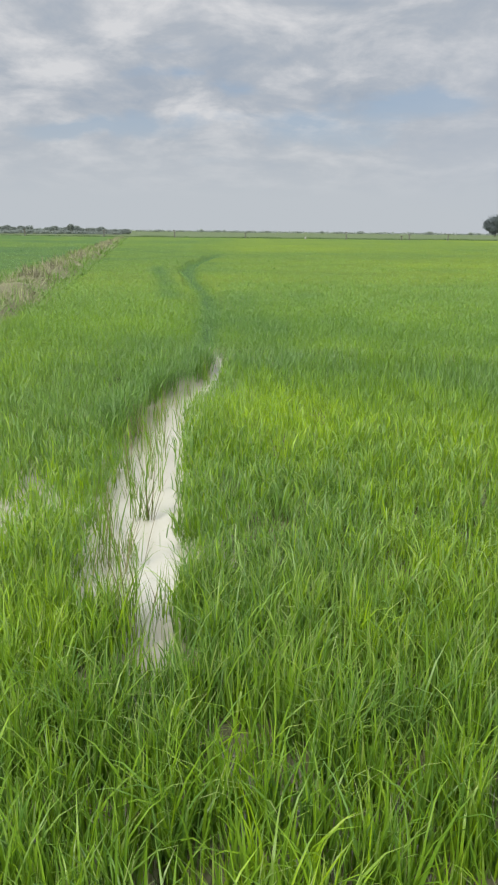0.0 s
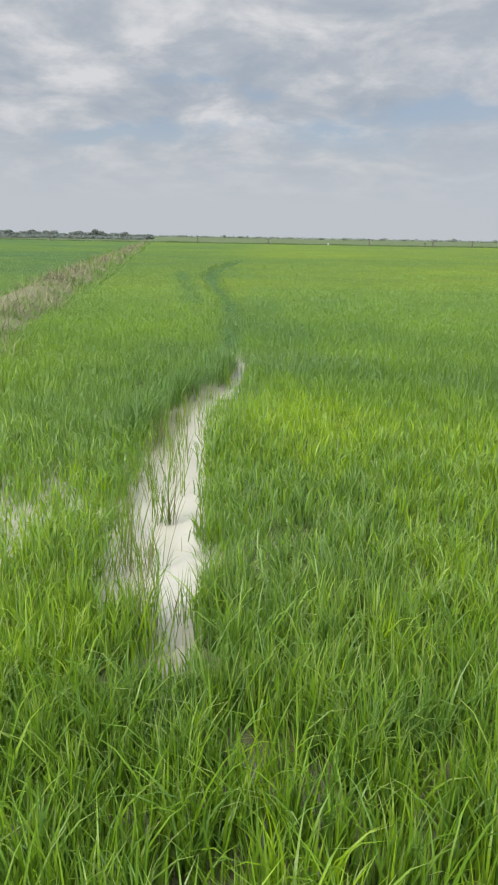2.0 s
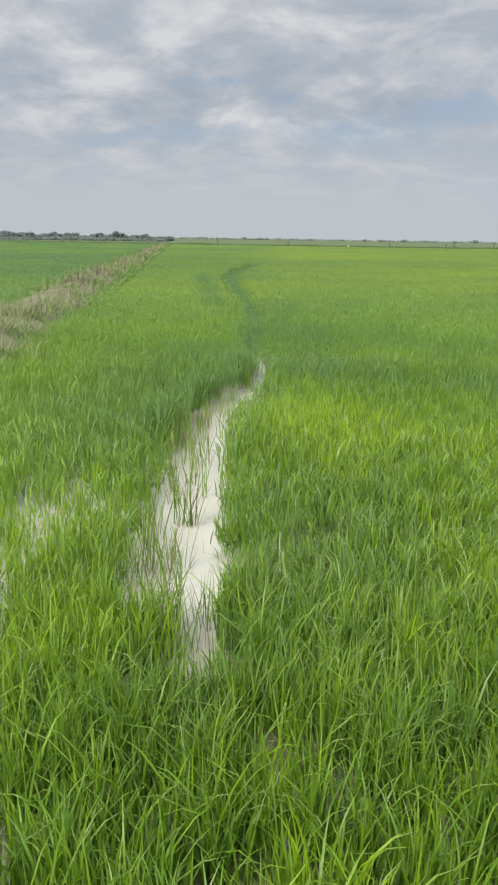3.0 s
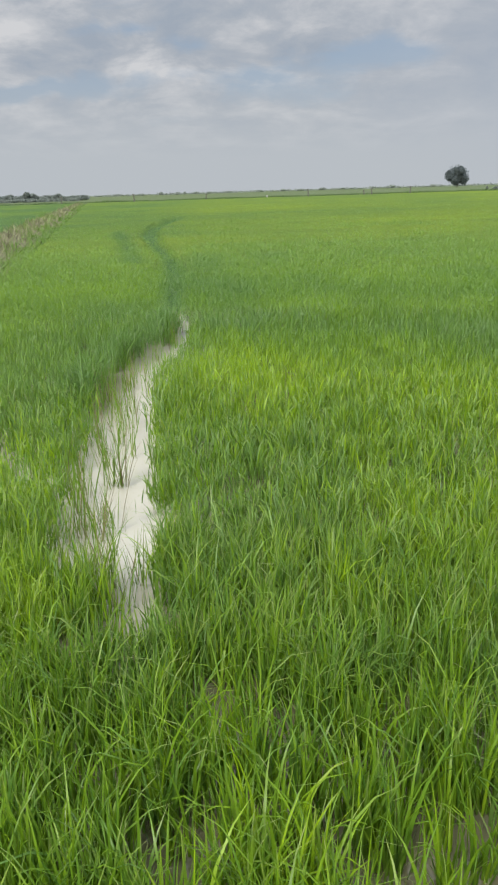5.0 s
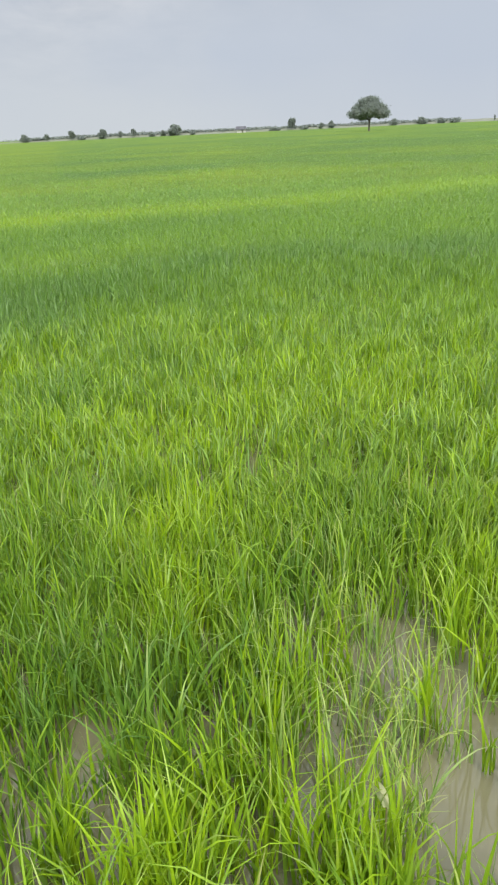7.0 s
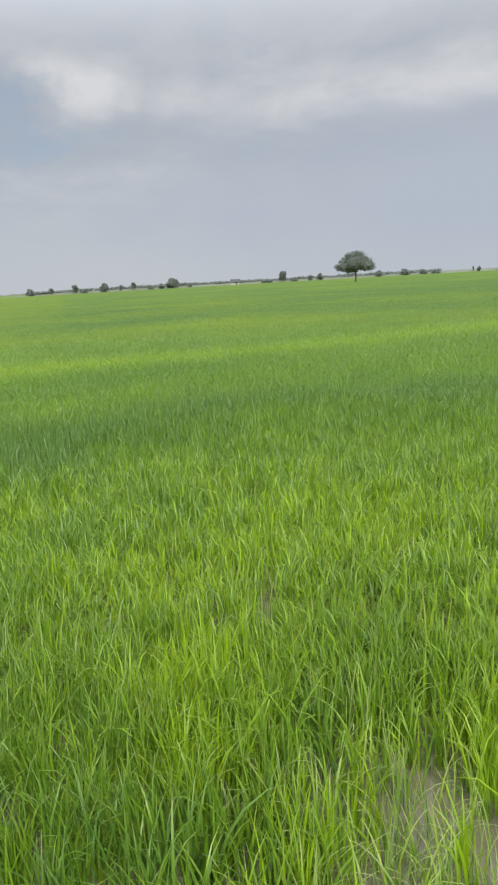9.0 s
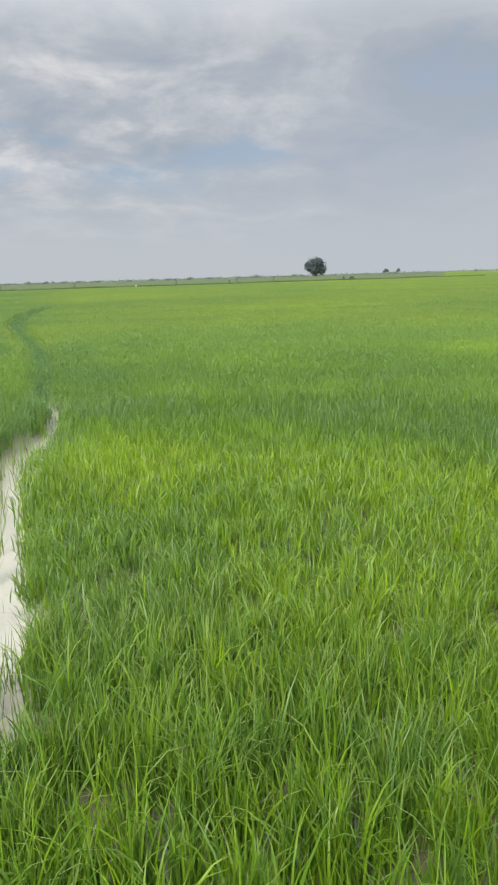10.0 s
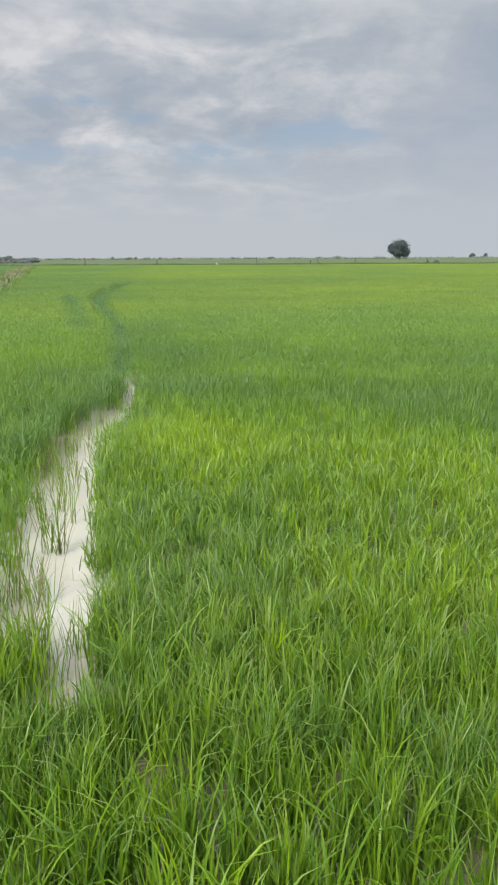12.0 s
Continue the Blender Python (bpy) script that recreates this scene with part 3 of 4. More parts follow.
def rice():
    """Leaves leave short stems at several heights and arch over; farther rings have fewer, broader ones."""
    vs, qs, ts, tone, age_or_haze, dry, count = [], [], [], [], [], [], 0
    for ring, az0, az1 in [(k, AZ0, AZ1) for k in RINGS] + [(k, radians(-95), AZ0) for k in BESIDE]:
        r0, r1, leaves, seg, density, fall, wide, long, arch = ring
        x, y = scatter(r0, r1, density, fall, az0, az1)
        r = np.hypot(x, y)
        near = np.clip((3.2 - r) / 1.4, 0, 1)
        grow = (r / r0) ** (0.5 * fall) if fall else np.ones(len(x))
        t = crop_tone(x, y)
        blue = np.clip((0.34 - t) / 0.22, 0, 1)
        t = t + rng.normal(0, 0.15 if r0 < 5 else 0.08, len(x))
        h = crop_height(x, y) * rng.normal(1, 0.10, len(x)) * (1 + 0.16 * near)
        tilt = np.repeat(rng.normal(0, 0.13, (len(x), 2)), leaves, 0)
        x, y, t, h, grow, r, blue, near = (np.repeat(a, leaves) for a in (x, y, t, h, grow, r, blue, near))
        n = len(x)
        droop = rng.uniform(0, 1, n) ** (1 / arch)
        rise = np.interp(r, [2.6, 4, 12, 20], [0.0, 0.035, 0.055, 0.10])
        stem = h * (rise + (0.15 - 0.35 * rise) * rng.uniform(0, 1, n) ** 1.2)
        length = h * 0.001 * long * (1 + 0.36 * rng.uniform(-1, 1, n)) * (1 + 0.30 * droop)
        loose = 0.018 * np.maximum(r / 3, 1) ** 0.8
        rooted = r1 <= 3.0
        if rooted:
            length, stem = length + 0.9 * stem, 0 * stem
        base = np.stack([x + rng.normal(0, 1, n) * loose + tilt[:, 0] * stem, y + rng.normal(0, 1, n) * loose + tilt[:, 1] * stem, stem - 0.01], 1)
        v, q, tr, k = blades(base, length, np.abs(rng.normal(0.16, 0.17, n) if seg > 1 else rng.normal(0.35, 0.35, n)) * (0.66 if rooted else 1.0), 0.10 + (1.8 if rooted else 2.1) * droop, rng.uniform(0, 2 * np.pi, n),
                             0.001 * wide * grow * rng.uniform(0.6, 1.25, n), rng.normal(0, 0.6, n), seg, 2.1 if rooted else 1.8)
        vs.append(v), qs.append(q + count), ts.append(tr + count)
        count += len(v)
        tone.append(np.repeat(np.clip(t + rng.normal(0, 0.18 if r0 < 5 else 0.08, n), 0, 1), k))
        # haze put into the leaf colour with distance, besides bluish and pale stands
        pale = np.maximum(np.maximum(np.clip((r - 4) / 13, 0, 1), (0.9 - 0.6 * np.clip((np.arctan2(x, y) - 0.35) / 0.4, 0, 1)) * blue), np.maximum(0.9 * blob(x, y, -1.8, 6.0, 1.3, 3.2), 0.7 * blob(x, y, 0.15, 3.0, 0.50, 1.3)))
        # leaves beyond the levee are paled further for haze
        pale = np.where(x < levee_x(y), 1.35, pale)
        young = rng.uniform(0, 1, n)
        age_or_haze.append(np.repeat(np.where(young < 0.34 * near, young + 0.34, young) * (1 - 0.62 * pale), k))
        # three leaves in ten get a pale tip, for dryness and painted sheen
        dry_sheen = np.zeros((n, k))
        dry_sheen[:, -1] = rng.uniform(0.2, 1.0, n) * (rng.uniform(0, 1, n) < 0.30)
        dry_sheen[:, -3:-1] = 0.35 * dry_sheen[:, -1:]
        dry.append(dry_sheen.ravel() if seg > 2 else np.zeros(n * k))
    me = mesh_of("rice_crop", np.concatenate(vs), np.concatenate(qs), np.concatenate(ts), RICE, tone=np.concatenate(tone), age_or_haze=np.concatenate(age_or_haze), dry=np.concatenate(dry))
    return tagged(new("rice_crop", me), "dense young green rice plants standing in shallow water", "rice crop", kind="stuff")


rice()


def canopy():
    """The closed top of the far rice, risen out of the water where single leaves can no longer be told."""
    r = np.concatenate([np.geomspace(5, 60, 70), np.geomspace(63, 1100, 40)])
    az = np.radians(np.concatenate([np.linspace(-90, -26, 30), np.linspace(-25, 25, 260), np.linspace(25.6, 97, 90)]))
    rr, aa = np.meshgrid(r, az)
    x, y = rr * np.sin(aa), rr * np.cos(aa)
    rise = np.interp(rr, [3, 9, 15, 24, 60, 1100], [-0.03, -0.02, 0.10, 0.165, 0.195, 0.22])
    rise = rise + 0.10 * (cloudy(x * 0.6, y * 0.6, 61) - 0.5) * np.clip((rr - 11) / 15, 0, 1)
    rise = np.where(np.abs(x - levee_x(y)) < 1.1, np.minimum(rise, -0.02), rise)
    rise = np.where(along(x, y, TRACK) < 0.22 + 0.003 * rr, np.minimum(rise, 0.03), rise)
    z = np.where(y < bund_edge(x) + 0.25, -0.05, rise)
    z = np.where((y > 159 + 0.02 * x) & (aa < radians(27)), -0.3, z)
    i = (np.arange(len(az) - 1)[:, None] * len(r) + np.arange(len(r) - 1)[None]).ravel()
    v = np.stack([x.ravel(), y.ravel(), z.ravel()], 1)
    me = mesh_of("rice_canopy", v, np.stack([i, i + 1, i + 1 + len(r), i + len(r)], 1), np.zeros((0, 3), int), CANOPY, tone=crop_tone(x, y).ravel())
    return tagged(new("rice_canopy", me), "closed green canopy of the far rice fields", "rice crop", kind="stuff")


canopy()


def dry_grass():
    n = 54000
    y = np.where(rng.uniform(0, 1, n) < 0.05, rng.uniform(-0.4, 8.5, n), 8.5 + 125 * rng.uniform(0, 1, n) ** 2.5)
    o = rng.normal(-0.06, 0.46, n)
    x = levee_x(y) + np.clip(o, -1.25, 1.15)
    patch = cloudy(x * 1.6, y * 1.1, 71, 3)
    tall = np.clip((patch - 0.42) * 5, 0.0, 1.0)
    h = (0.15 + 0.30 * tall) * rng.uniform(0.3, 1.3, n)
    base = np.stack([x, y, 0.18 * (1 - (np.clip(o, -0.85, 0.85) / 0.85) ** 2)], 1)
    big = np.clip(y / 12, 0.8, 4.5)
    v, q, t, k = blades(base, h, np.abs(rng.normal(0.75, 0.5, n)), rng.uniform(0.0, 2.2, n), rng.uniform(0, 6.28, n), 0.018 * big, rng.normal(0, 0.9, n), 2)
    age_or_haze = np.clip(0.13 + 0.92 * cloudy(x * 1.3, y * 0.8, 72, 3) + rng.normal(0, 0.17, n) + 0.42 * (np.abs(o) > 0.52 + 0.2 * rng.uniform(-1, 1, n)), 0, 1)
    me = mesh_of("dry_grass", v, q, t, STRAW, age_or_haze=np.repeat(age_or_haze, k))
    return tagged(new("dry_grass", me), "dead grey-brown grass with green sprigs on the levee", "dry grass", kind="stuff")


dry_grass()


# ---- trees, shrubs and distant things ----
def at(az, dist, z=0.0):
    return dist * math.sin(radians(az)), dist * math.cos(radians(az)), z


def leaf_cloud(lobes, count, size, seed):
    """Small leaf sprays spread over the skin and the inside of several lobes."""
    g = np.random.default_rng(seed)
    lob = np.array(lobes)
    pick = g.choice(len(lob), count, p=(lob[:, 3] * lob[:, 4]) / (lob[:, 3] * lob[:, 4]).sum())
    d = g.normal(0, 1, (count, 3))
    d /= np.linalg.norm(d, axis=1)[:, None]
    rad = g.uniform(0.35, 1, count) ** 0.45 * (1 + 0.14 * g.normal(0, 1, count))
    c = lob[pick, :3] + d * rad[:, None] * lob[pick][:, [3, 3, 4]]
    u = g.normal(0, 1, (count, 3))
    u /= np.linalg.norm(u, axis=1)[:, None]
    w = np.cross(u, g.normal(0, 1, (count, 3)))
    w /= np.linalg.norm(w, axis=1)[:, None] + 1e-6
    s = size * g.uniform(0.6, 1.4, count)[:, None]
    v = np.stack([c - u * s, c + w * s * 0.5, c + u * s, c - w * s * 0.5], 1).reshape(-1, 3)
    return v, np.arange(count * 4).reshape(-1, 4)


def limb(bm, a, b, ra, rb, sides=7, bendy=0.0):
    a, b = Vector(a), Vector(b)
    rings = []
    for i in range(5):
        f = i / 4
        c = a.lerp(b, f) + Vector((math.sin(f * 3.1) * bendy, math.sin(f * 4.3) * bendy * 0.6, 0))
        q = (b - a).to_track_quat("Z", "Y")
        rings.append([bm.verts.new(c + q @ Vector(((ra + (rb - ra) * f) * math.cos(6.2832 * k / sides), (ra + (rb - ra) * f) * math.sin(6.2832 * k / sides), 0))) for k in range(sides)])
    for lo, hi in zip(rings, rings[1:]):
        for k in range(sides):
            bm.faces.new((lo[k], lo[(k + 1) % sides], hi[(k + 1) % sides], hi[k]))


def tree(name, height, width, trunk_h, flat, leaves, size, seed, leaf, label):
    """A tree at the origin: a trunk with limbs, and a crown of leaf sprays in uneven lobes."""
    g = random.Random(seed)
    root = tagged(new(name), label, "shrub" if name == "shrub" else "tree")
    ch = height - trunk_h
    lobes = [(0, 0, trunk_h + ch * 0.52, width * (0.37 if flat > 0.7 else 0.30), ch * (0.47 if flat > 0.7 else 0.42))]
    for i in range(11):
        a, rr = 6.2832 * i / 11 + g.uniform(-0.25, 0.25), width * g.uniform(0.20, 0.36)
        lobes.append((rr * math.cos(a), rr * math.sin(a), trunk_h + ch * g.uniform(0.25, flat), width * g.uniform(0.11, 0.20), ch * g.uniform(0.18, 0.30)))
    for i in range(5):
        a, rr = g.uniform(0, 6.28), width * g.uniform(0.05, 0.22)
        lobes.append((rr * math.cos(a), rr * math.sin(a), height - ch * g.uniform(0.14, 0.30), width * g.uniform(0.10, 0.17), ch * 0.16))
    bm = bmesh.new()
    r0 = max(0.05, height * 0.030)
    limb(bm, (0, 0, -0.1), (0.02 * height, 0.01 * height, trunk_h * 1.15), r0, r0 * 0.7, 9, 0.02 * height)
    for lx, ly, lz, lr, lh in lobes[1:9]:
        limb(bm, (0.02 * height, 0.01 * height, trunk_h * 1.05), (lx * 0.8, ly * 0.8, lz), r0 * 0.5, r0 * 0.12, 6, 0.02 * height)
    part("trunk", bm, BARK, root)
    v, q = leaf_cloud(lobes, leaves, size, seed)
    vs, qs, count = [v], [q], len(v)
    for j, (lx, ly, lz, lr, lh) in enumerate(lobes if name == "tree" else []):      # solid inner shells added so the lobes catch more light
        a, b = np.meshgrid(np.linspace(0, 2 * np.pi, 9), np.linspace(0.15, np.pi - 0.15, 6))
        bumpy = 0.80 + 0.35 * (cloudy(a * 1.3 + j, b * 2.1, seed, 3) - 0.5)
        vs.append(np.stack([lx + lr * bumpy * np.sin(b) * np.cos(a), ly + lr * bumpy * np.sin(b) * np.sin(a), lz + lh * bumpy * np.cos(b)], -1).reshape(-1, 3))
        i = (np.arange(5)[:, None] * 9 + np.arange(8)[None]).ravel()
        qs.append(count + np.stack([i, i + 9, i + 10, i + 1], 1))
        count += 9 * 6
    v, q = np.concatenate(vs), np.concatenate(qs)
    ob = new("crown", mesh_of("crown", v, q, np.zeros((0, 3), int), leaf, smooth=False))
    ob.parent = root
    return root


def put(ob, az, dist, turn=0.0, scale=(1, 1, 1)):
    ob.matrix_basis = Matrix.LocRotScale(at(az, dist, -0.05), Euler((0, 0, turn)), Vector(scale))
    return ob


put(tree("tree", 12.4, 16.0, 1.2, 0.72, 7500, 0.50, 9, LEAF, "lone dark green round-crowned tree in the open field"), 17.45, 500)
put(tree("tree", 6.2, 9.2, 1.9, 0.58, 13000, 0.17, 14, LEAF_HAZED, "spreading umbrella-shaped acacia tree at the field edge"), 55.87, 152, 0.0, (0.93, 0.93, 1.0))


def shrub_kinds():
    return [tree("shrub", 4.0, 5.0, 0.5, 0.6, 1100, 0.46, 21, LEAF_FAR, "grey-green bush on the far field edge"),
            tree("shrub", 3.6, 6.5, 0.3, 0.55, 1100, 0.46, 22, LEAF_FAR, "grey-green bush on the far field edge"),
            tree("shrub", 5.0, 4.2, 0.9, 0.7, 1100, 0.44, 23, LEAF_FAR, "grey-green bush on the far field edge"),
            tree("shrub", 4.0, 6.0, 0.2, 0.6, 260, 0.50, 24, LEAF_PALE, "grey-green bush on the horizon, leaves paled for haze")]


KINDS = shrub_kinds()
SIZES = [(5.0, 4.0), (6.5, 3.6), (4.2, 5.0), (6.0, 4.0)]
used = [False] * 4


def shrub(az, dist, top_el, wide_deg, kind, group, label=""):
    """A bush whose top stands top_el degrees over the eye's level and that spans wide_deg."""
    w, h = dist * radians(wide_deg), 1.5 + dist * math.tan(radians(top_el))
    sx, sz = w / SIZES[kind][0], h / SIZES[kind][1]
    ob = KINDS[kind]
    if used[kind]:
        ob = copy_thing(ob, Matrix())
    used[kind] = True
    ob.matrix_basis = Matrix.LocRotScale(at(az, dist, -0.05), Euler((0, 0, rng.uniform(0, 6.28))), Vector((sx, sx, sz)))
    return tagged(ob, label, group=group)


# the wood along the horizon beyond the levee
for i, a in enumerate(np.linspace(-23, -9.4, 26)):
    top = 0.17 + 0.08 * math.sin(i * 2.1) + 0.05 * math.sin(i * 5.3)
    shrub(a + rng.uniform(-0.15, 0.15), 285 + rng.uniform(-6, 6), top * (0.3 if a > -10.8 else 1), rng.uniform(0.9, 1.6), i % 2, "far wood", "dull green tree in a distant wood")
shrub(-13.15, 283, 0.42, 0.55, 2, "far wood", "taller tree standing out of the distant wood")
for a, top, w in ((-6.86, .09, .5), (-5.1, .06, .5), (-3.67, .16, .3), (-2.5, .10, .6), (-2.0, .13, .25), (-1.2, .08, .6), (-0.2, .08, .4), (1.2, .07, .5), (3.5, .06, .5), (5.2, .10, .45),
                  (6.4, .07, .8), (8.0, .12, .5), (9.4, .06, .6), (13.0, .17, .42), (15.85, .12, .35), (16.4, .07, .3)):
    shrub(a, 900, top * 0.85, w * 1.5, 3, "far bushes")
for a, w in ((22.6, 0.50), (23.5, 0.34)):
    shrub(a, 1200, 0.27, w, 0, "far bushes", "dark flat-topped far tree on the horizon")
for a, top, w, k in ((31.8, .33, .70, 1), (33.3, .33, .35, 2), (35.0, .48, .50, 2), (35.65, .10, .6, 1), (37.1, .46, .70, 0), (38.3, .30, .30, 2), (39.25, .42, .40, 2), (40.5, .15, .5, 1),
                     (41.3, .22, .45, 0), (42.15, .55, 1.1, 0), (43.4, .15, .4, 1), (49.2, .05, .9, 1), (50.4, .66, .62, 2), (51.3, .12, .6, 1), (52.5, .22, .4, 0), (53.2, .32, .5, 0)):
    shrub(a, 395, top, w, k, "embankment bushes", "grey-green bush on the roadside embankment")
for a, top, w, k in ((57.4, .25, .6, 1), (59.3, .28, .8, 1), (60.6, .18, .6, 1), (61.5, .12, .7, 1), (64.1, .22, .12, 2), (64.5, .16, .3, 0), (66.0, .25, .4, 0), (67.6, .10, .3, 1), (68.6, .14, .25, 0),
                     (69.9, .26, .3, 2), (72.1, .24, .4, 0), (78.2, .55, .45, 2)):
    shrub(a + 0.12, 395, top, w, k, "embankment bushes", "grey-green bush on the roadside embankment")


def embankment():
    az = np.linspace(radians(28), radians(88), 260)
    prof = [(-6.0, -0.05), (-3.0, 0.6), (0.0, 1.35), (3.0, 1.45), (6.0, -0.05)]
    v = []
    for i, a in enumerate(az):
        rise = min(1.0, i / 30)
        for o, z in prof:
            d = 400 + o
            v.append((d * math.sin(a), d * math.cos(a), z * rise * (0.9 + 0.2 * float(cloudy(np.array(i * 0.3), np.array(o), 81)))))
    i = (np.arange(len(az) - 1)[:, None] * 5 + np.arange(4)[None]).ravel()
    me = mesh_of("embankment", np.array(v), np.stack([i, i + 5, i + 6, i + 1], 1), np.zeros((0, 3), int), DUST)
    return tagged(new("embankment", me), "low dusty embankment along the far side of the field", "embankment", kind="structure")


embankment()


def hedge(az0, az1, dist, foot, low, high, count, label):
    """A ragged strip of scrub at one distance, from sprays of leaves."""
    g = np.random.default_rng(91)
    az = np.radians(g.uniform(az0, az1, count))
    top = low + (high - low) * cloudy(np.degrees(az) * 1.1, az * 0, 92)
    d = dist + g.normal(0, 1.2, count)
    c = np.stack([d * np.sin(az), d * np.cos(az), foot + (top - foot) * g.uniform(0, 1, count) ** 0.7], 1)
    k = dist / 400
    u, w = g.normal(0, 0.45 * k, (count, 3)), g.normal(0, 0.3 * k, (count, 3))
    v = np.stack([c - u, c + w, c + u, c - w], 1).reshape(-1, 3)
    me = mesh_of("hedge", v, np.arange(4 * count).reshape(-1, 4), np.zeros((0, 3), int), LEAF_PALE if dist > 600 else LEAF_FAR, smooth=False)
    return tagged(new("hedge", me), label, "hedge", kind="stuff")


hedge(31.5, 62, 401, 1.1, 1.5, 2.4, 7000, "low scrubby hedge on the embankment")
# added scrub: gives the wood's dark foot a lit front
hedge(-30, -9.6, 278, 0.0, 0.5, 1.2, 3500, "low scrub added over the dark foot of the distant wood")
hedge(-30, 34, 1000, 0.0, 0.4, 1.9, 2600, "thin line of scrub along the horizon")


def box(bm, cx, cy, cz, sx, sy, sz, bevel=0.0):
    r = bmesh.ops.create_cube(bm, size=1.0, matrix=Matrix.LocRotScale((cx, cy, cz), None, (sx, sy, sz)))
    if bevel:
        es = list({e for v in r["verts"] for e in v.link_edges})
        bmesh.ops.bevel(bm, geom=es, offset=bevel, segments=2, affect="EDGES")


def hut():
    root = tagged(new("hut"), "small whitewashed hut with a dark tin roof", "hut")
    bm = bmesh.new()
    box(bm, 0, 0, 0.8, 4.2, 3.0, 1.6, 0.04)
    part("wall", bm, WALL, root)
    bm = bmesh.new()
    v = [bm.verts.new(p) for p in ((-2.8, -2.1, 1.45), (2.8, -2.1, 1.45), (2.8, 2.1, 1.45), (-2.8, 2.1, 1.45), (-2.3, 0, 2.9), (2.3, 0, 2.9))]
    for f in ((0, 1, 5, 4), (2, 3, 4, 5), (0, 4, 3), (1, 2, 5), (3, 2, 1, 0)):
        bm.faces.new([v[i] for i in f])
    part("roof", bm, ROOF, root)
    bm = bmesh.new()
    box(bm, 0.6, -1.53, 0.72, 0.9, 0.06, 1.44)
    part("door", bm, POST, root)
    x, y, z = at(46.83, 388, 0.1)
    root.matrix_basis = pose(x, y, z, 0, 0, -46.8)


hut()


def fence_post(az, dist, tall, lean):
    root = tagged(new("fence_post"), "weathered upright fence post at the field boundary", "post", "boundary posts")
    bm = bmesh.new()
    limb(bm, (0, 0, -0.1), (0, 0, tall), 0.13, 0.10, 8, 0.02)
    part("shaft", bm, POST, root)
    bm = bmesh.new()
    box(bm, 0, 0, tall - 0.1, 0.5, 0.12, 0.12, 0.02)
    part("crosspiece", bm, POST, root)
    x, y, z = at(az, dist, 0)
    root.matrix_basis = pose(x, y, z, 0, lean, -az)


for a, tall in ((-16.3, 1.5), (-10.8, 1.5), (-5.65, 1.6), (-0.45, 1.2), (7.0, 1.6), (11.55, 1.3), (14.25, 1.5), (11.0, 1.0)):
    fence_post(a, 155, tall, rng.uniform(-4, 4))


def verge():
    """The grassy boundary strip across the far end of the field."""
    n = 9000
    x = rng.uniform(-95, 90, n)
    y = 157 + 0.02 * x + rng.normal(0, 0.8, n)
    base = np.stack([x, y, np.full(n, 0.15)], 1)
    v, q, t, k = blades(base, rng.uniform(0.15, 0.5, n) * (0.4 + 0.9 * cloudy(x * 0.15, y * 0, 95)), np.abs(rng.normal(0, 0.3, n)), rng.uniform(0, 0.8, n),
                        rng.uniform(0, 6.28, n), np.full(n, 0.12), rng.normal(0, 0.6, n), 2)
    me = mesh_of("verge_grass", v, q, t, ROUGH_GRASS)
    return tagged(new("verge_grass", me), "dark rough grass along the far field boundary", "grass", kind="stuff")


verge()


# ---- single plants, clods and litter near the water ----
LEAF_MESHES = []
for i in range(12):
    g = np.random.default_rng(200 + i)
    v, q, t, k = blades(np.zeros((1, 3)), np.array([g.uniform(0.16, 0.34)]), np.array([g.uniform(0.03, 0.35)]), np.array([g.uniform(0.05, 1.6) if i % 3 == 0 else g.uniform(0.05, 0.5)]),
                        np.array([0.0]), np.array([g.uniform(0.0045, 0.0085)]), np.array([g.uniform(-0.6, 0.6)]), 6)
    tone, age_or_haze = (0.20, 0.99) if i in (1, 4, 7, 9, 11) else (g.uniform(0.15, 0.55), g.uniform(0.4, 0.95))
    LEAF_MESHES.append(mesh_of("leaf", v, q, t, STALK if i in (1, 7) else RICE, tone=np.full(len(v), tone), age_or_haze=np.full(len(v), age_or_haze)))


GRASS_MESHES = []
for i in range(8):
    g = np.random.default_rng(260 + i)
    v, q, t, k = blades(np.zeros((1, 3)), np.array([g.uniform(0.16, 0.34)]), np.array([g.uniform(0.04, 0.42)]), np.array([g.uniform(0.1, 1.1)]), np.array([0.0]), np.array([g.uniform(0.004, 0.0075)]), np.array([g.uniform(-0.6, 0.6)]), 5)
    GRASS_MESHES.append(mesh_of("leaf", v, q, t, YELLOW if i == 4 else STALK if i == 0 else RICE, tone=np.full(len(v), g.uniform(0.3, 1.0)), age_or_haze=np.full(len(v), 0.994 if i % 2 == 0 else g.uniform(0.05, 0.5))))


BANK_MESHES = []
for i in range(8):
    g = np.random.default_rng(330 + i)
    v, q, t, k = blades(np.zeros((1, 3)), np.array([g.uniform(0.24, 0.38)]), np.array([g.uniform(0.05, 0.30)]), np.array([g.uniform(0.6, 2.0)]), np.array([0.0]), np.array([g.uniform(0.007, 0.010)]), np.array([g.uniform(-0.6, 0.6)]), 6)
    # low tone: dark green leaves with the overhang's shade put in
    BANK_MESHES.append(mesh_of("leaf", v, q, t, RICE, tone=np.full(len(v), g.uniform(0.0, 0.22)), age_or_haze=np.full(len(v), g.uniform(0.5, 0.9))))
POOL_MESHES = []
KIND_MESHES = {"plants on the rut bank": BANK_MESHES, "plants in the rut": LEAF_MESHES, "plants in the pool": POOL_MESHES, "tufts on the bund": GRASS_MESHES, "": GRASS_MESHES}
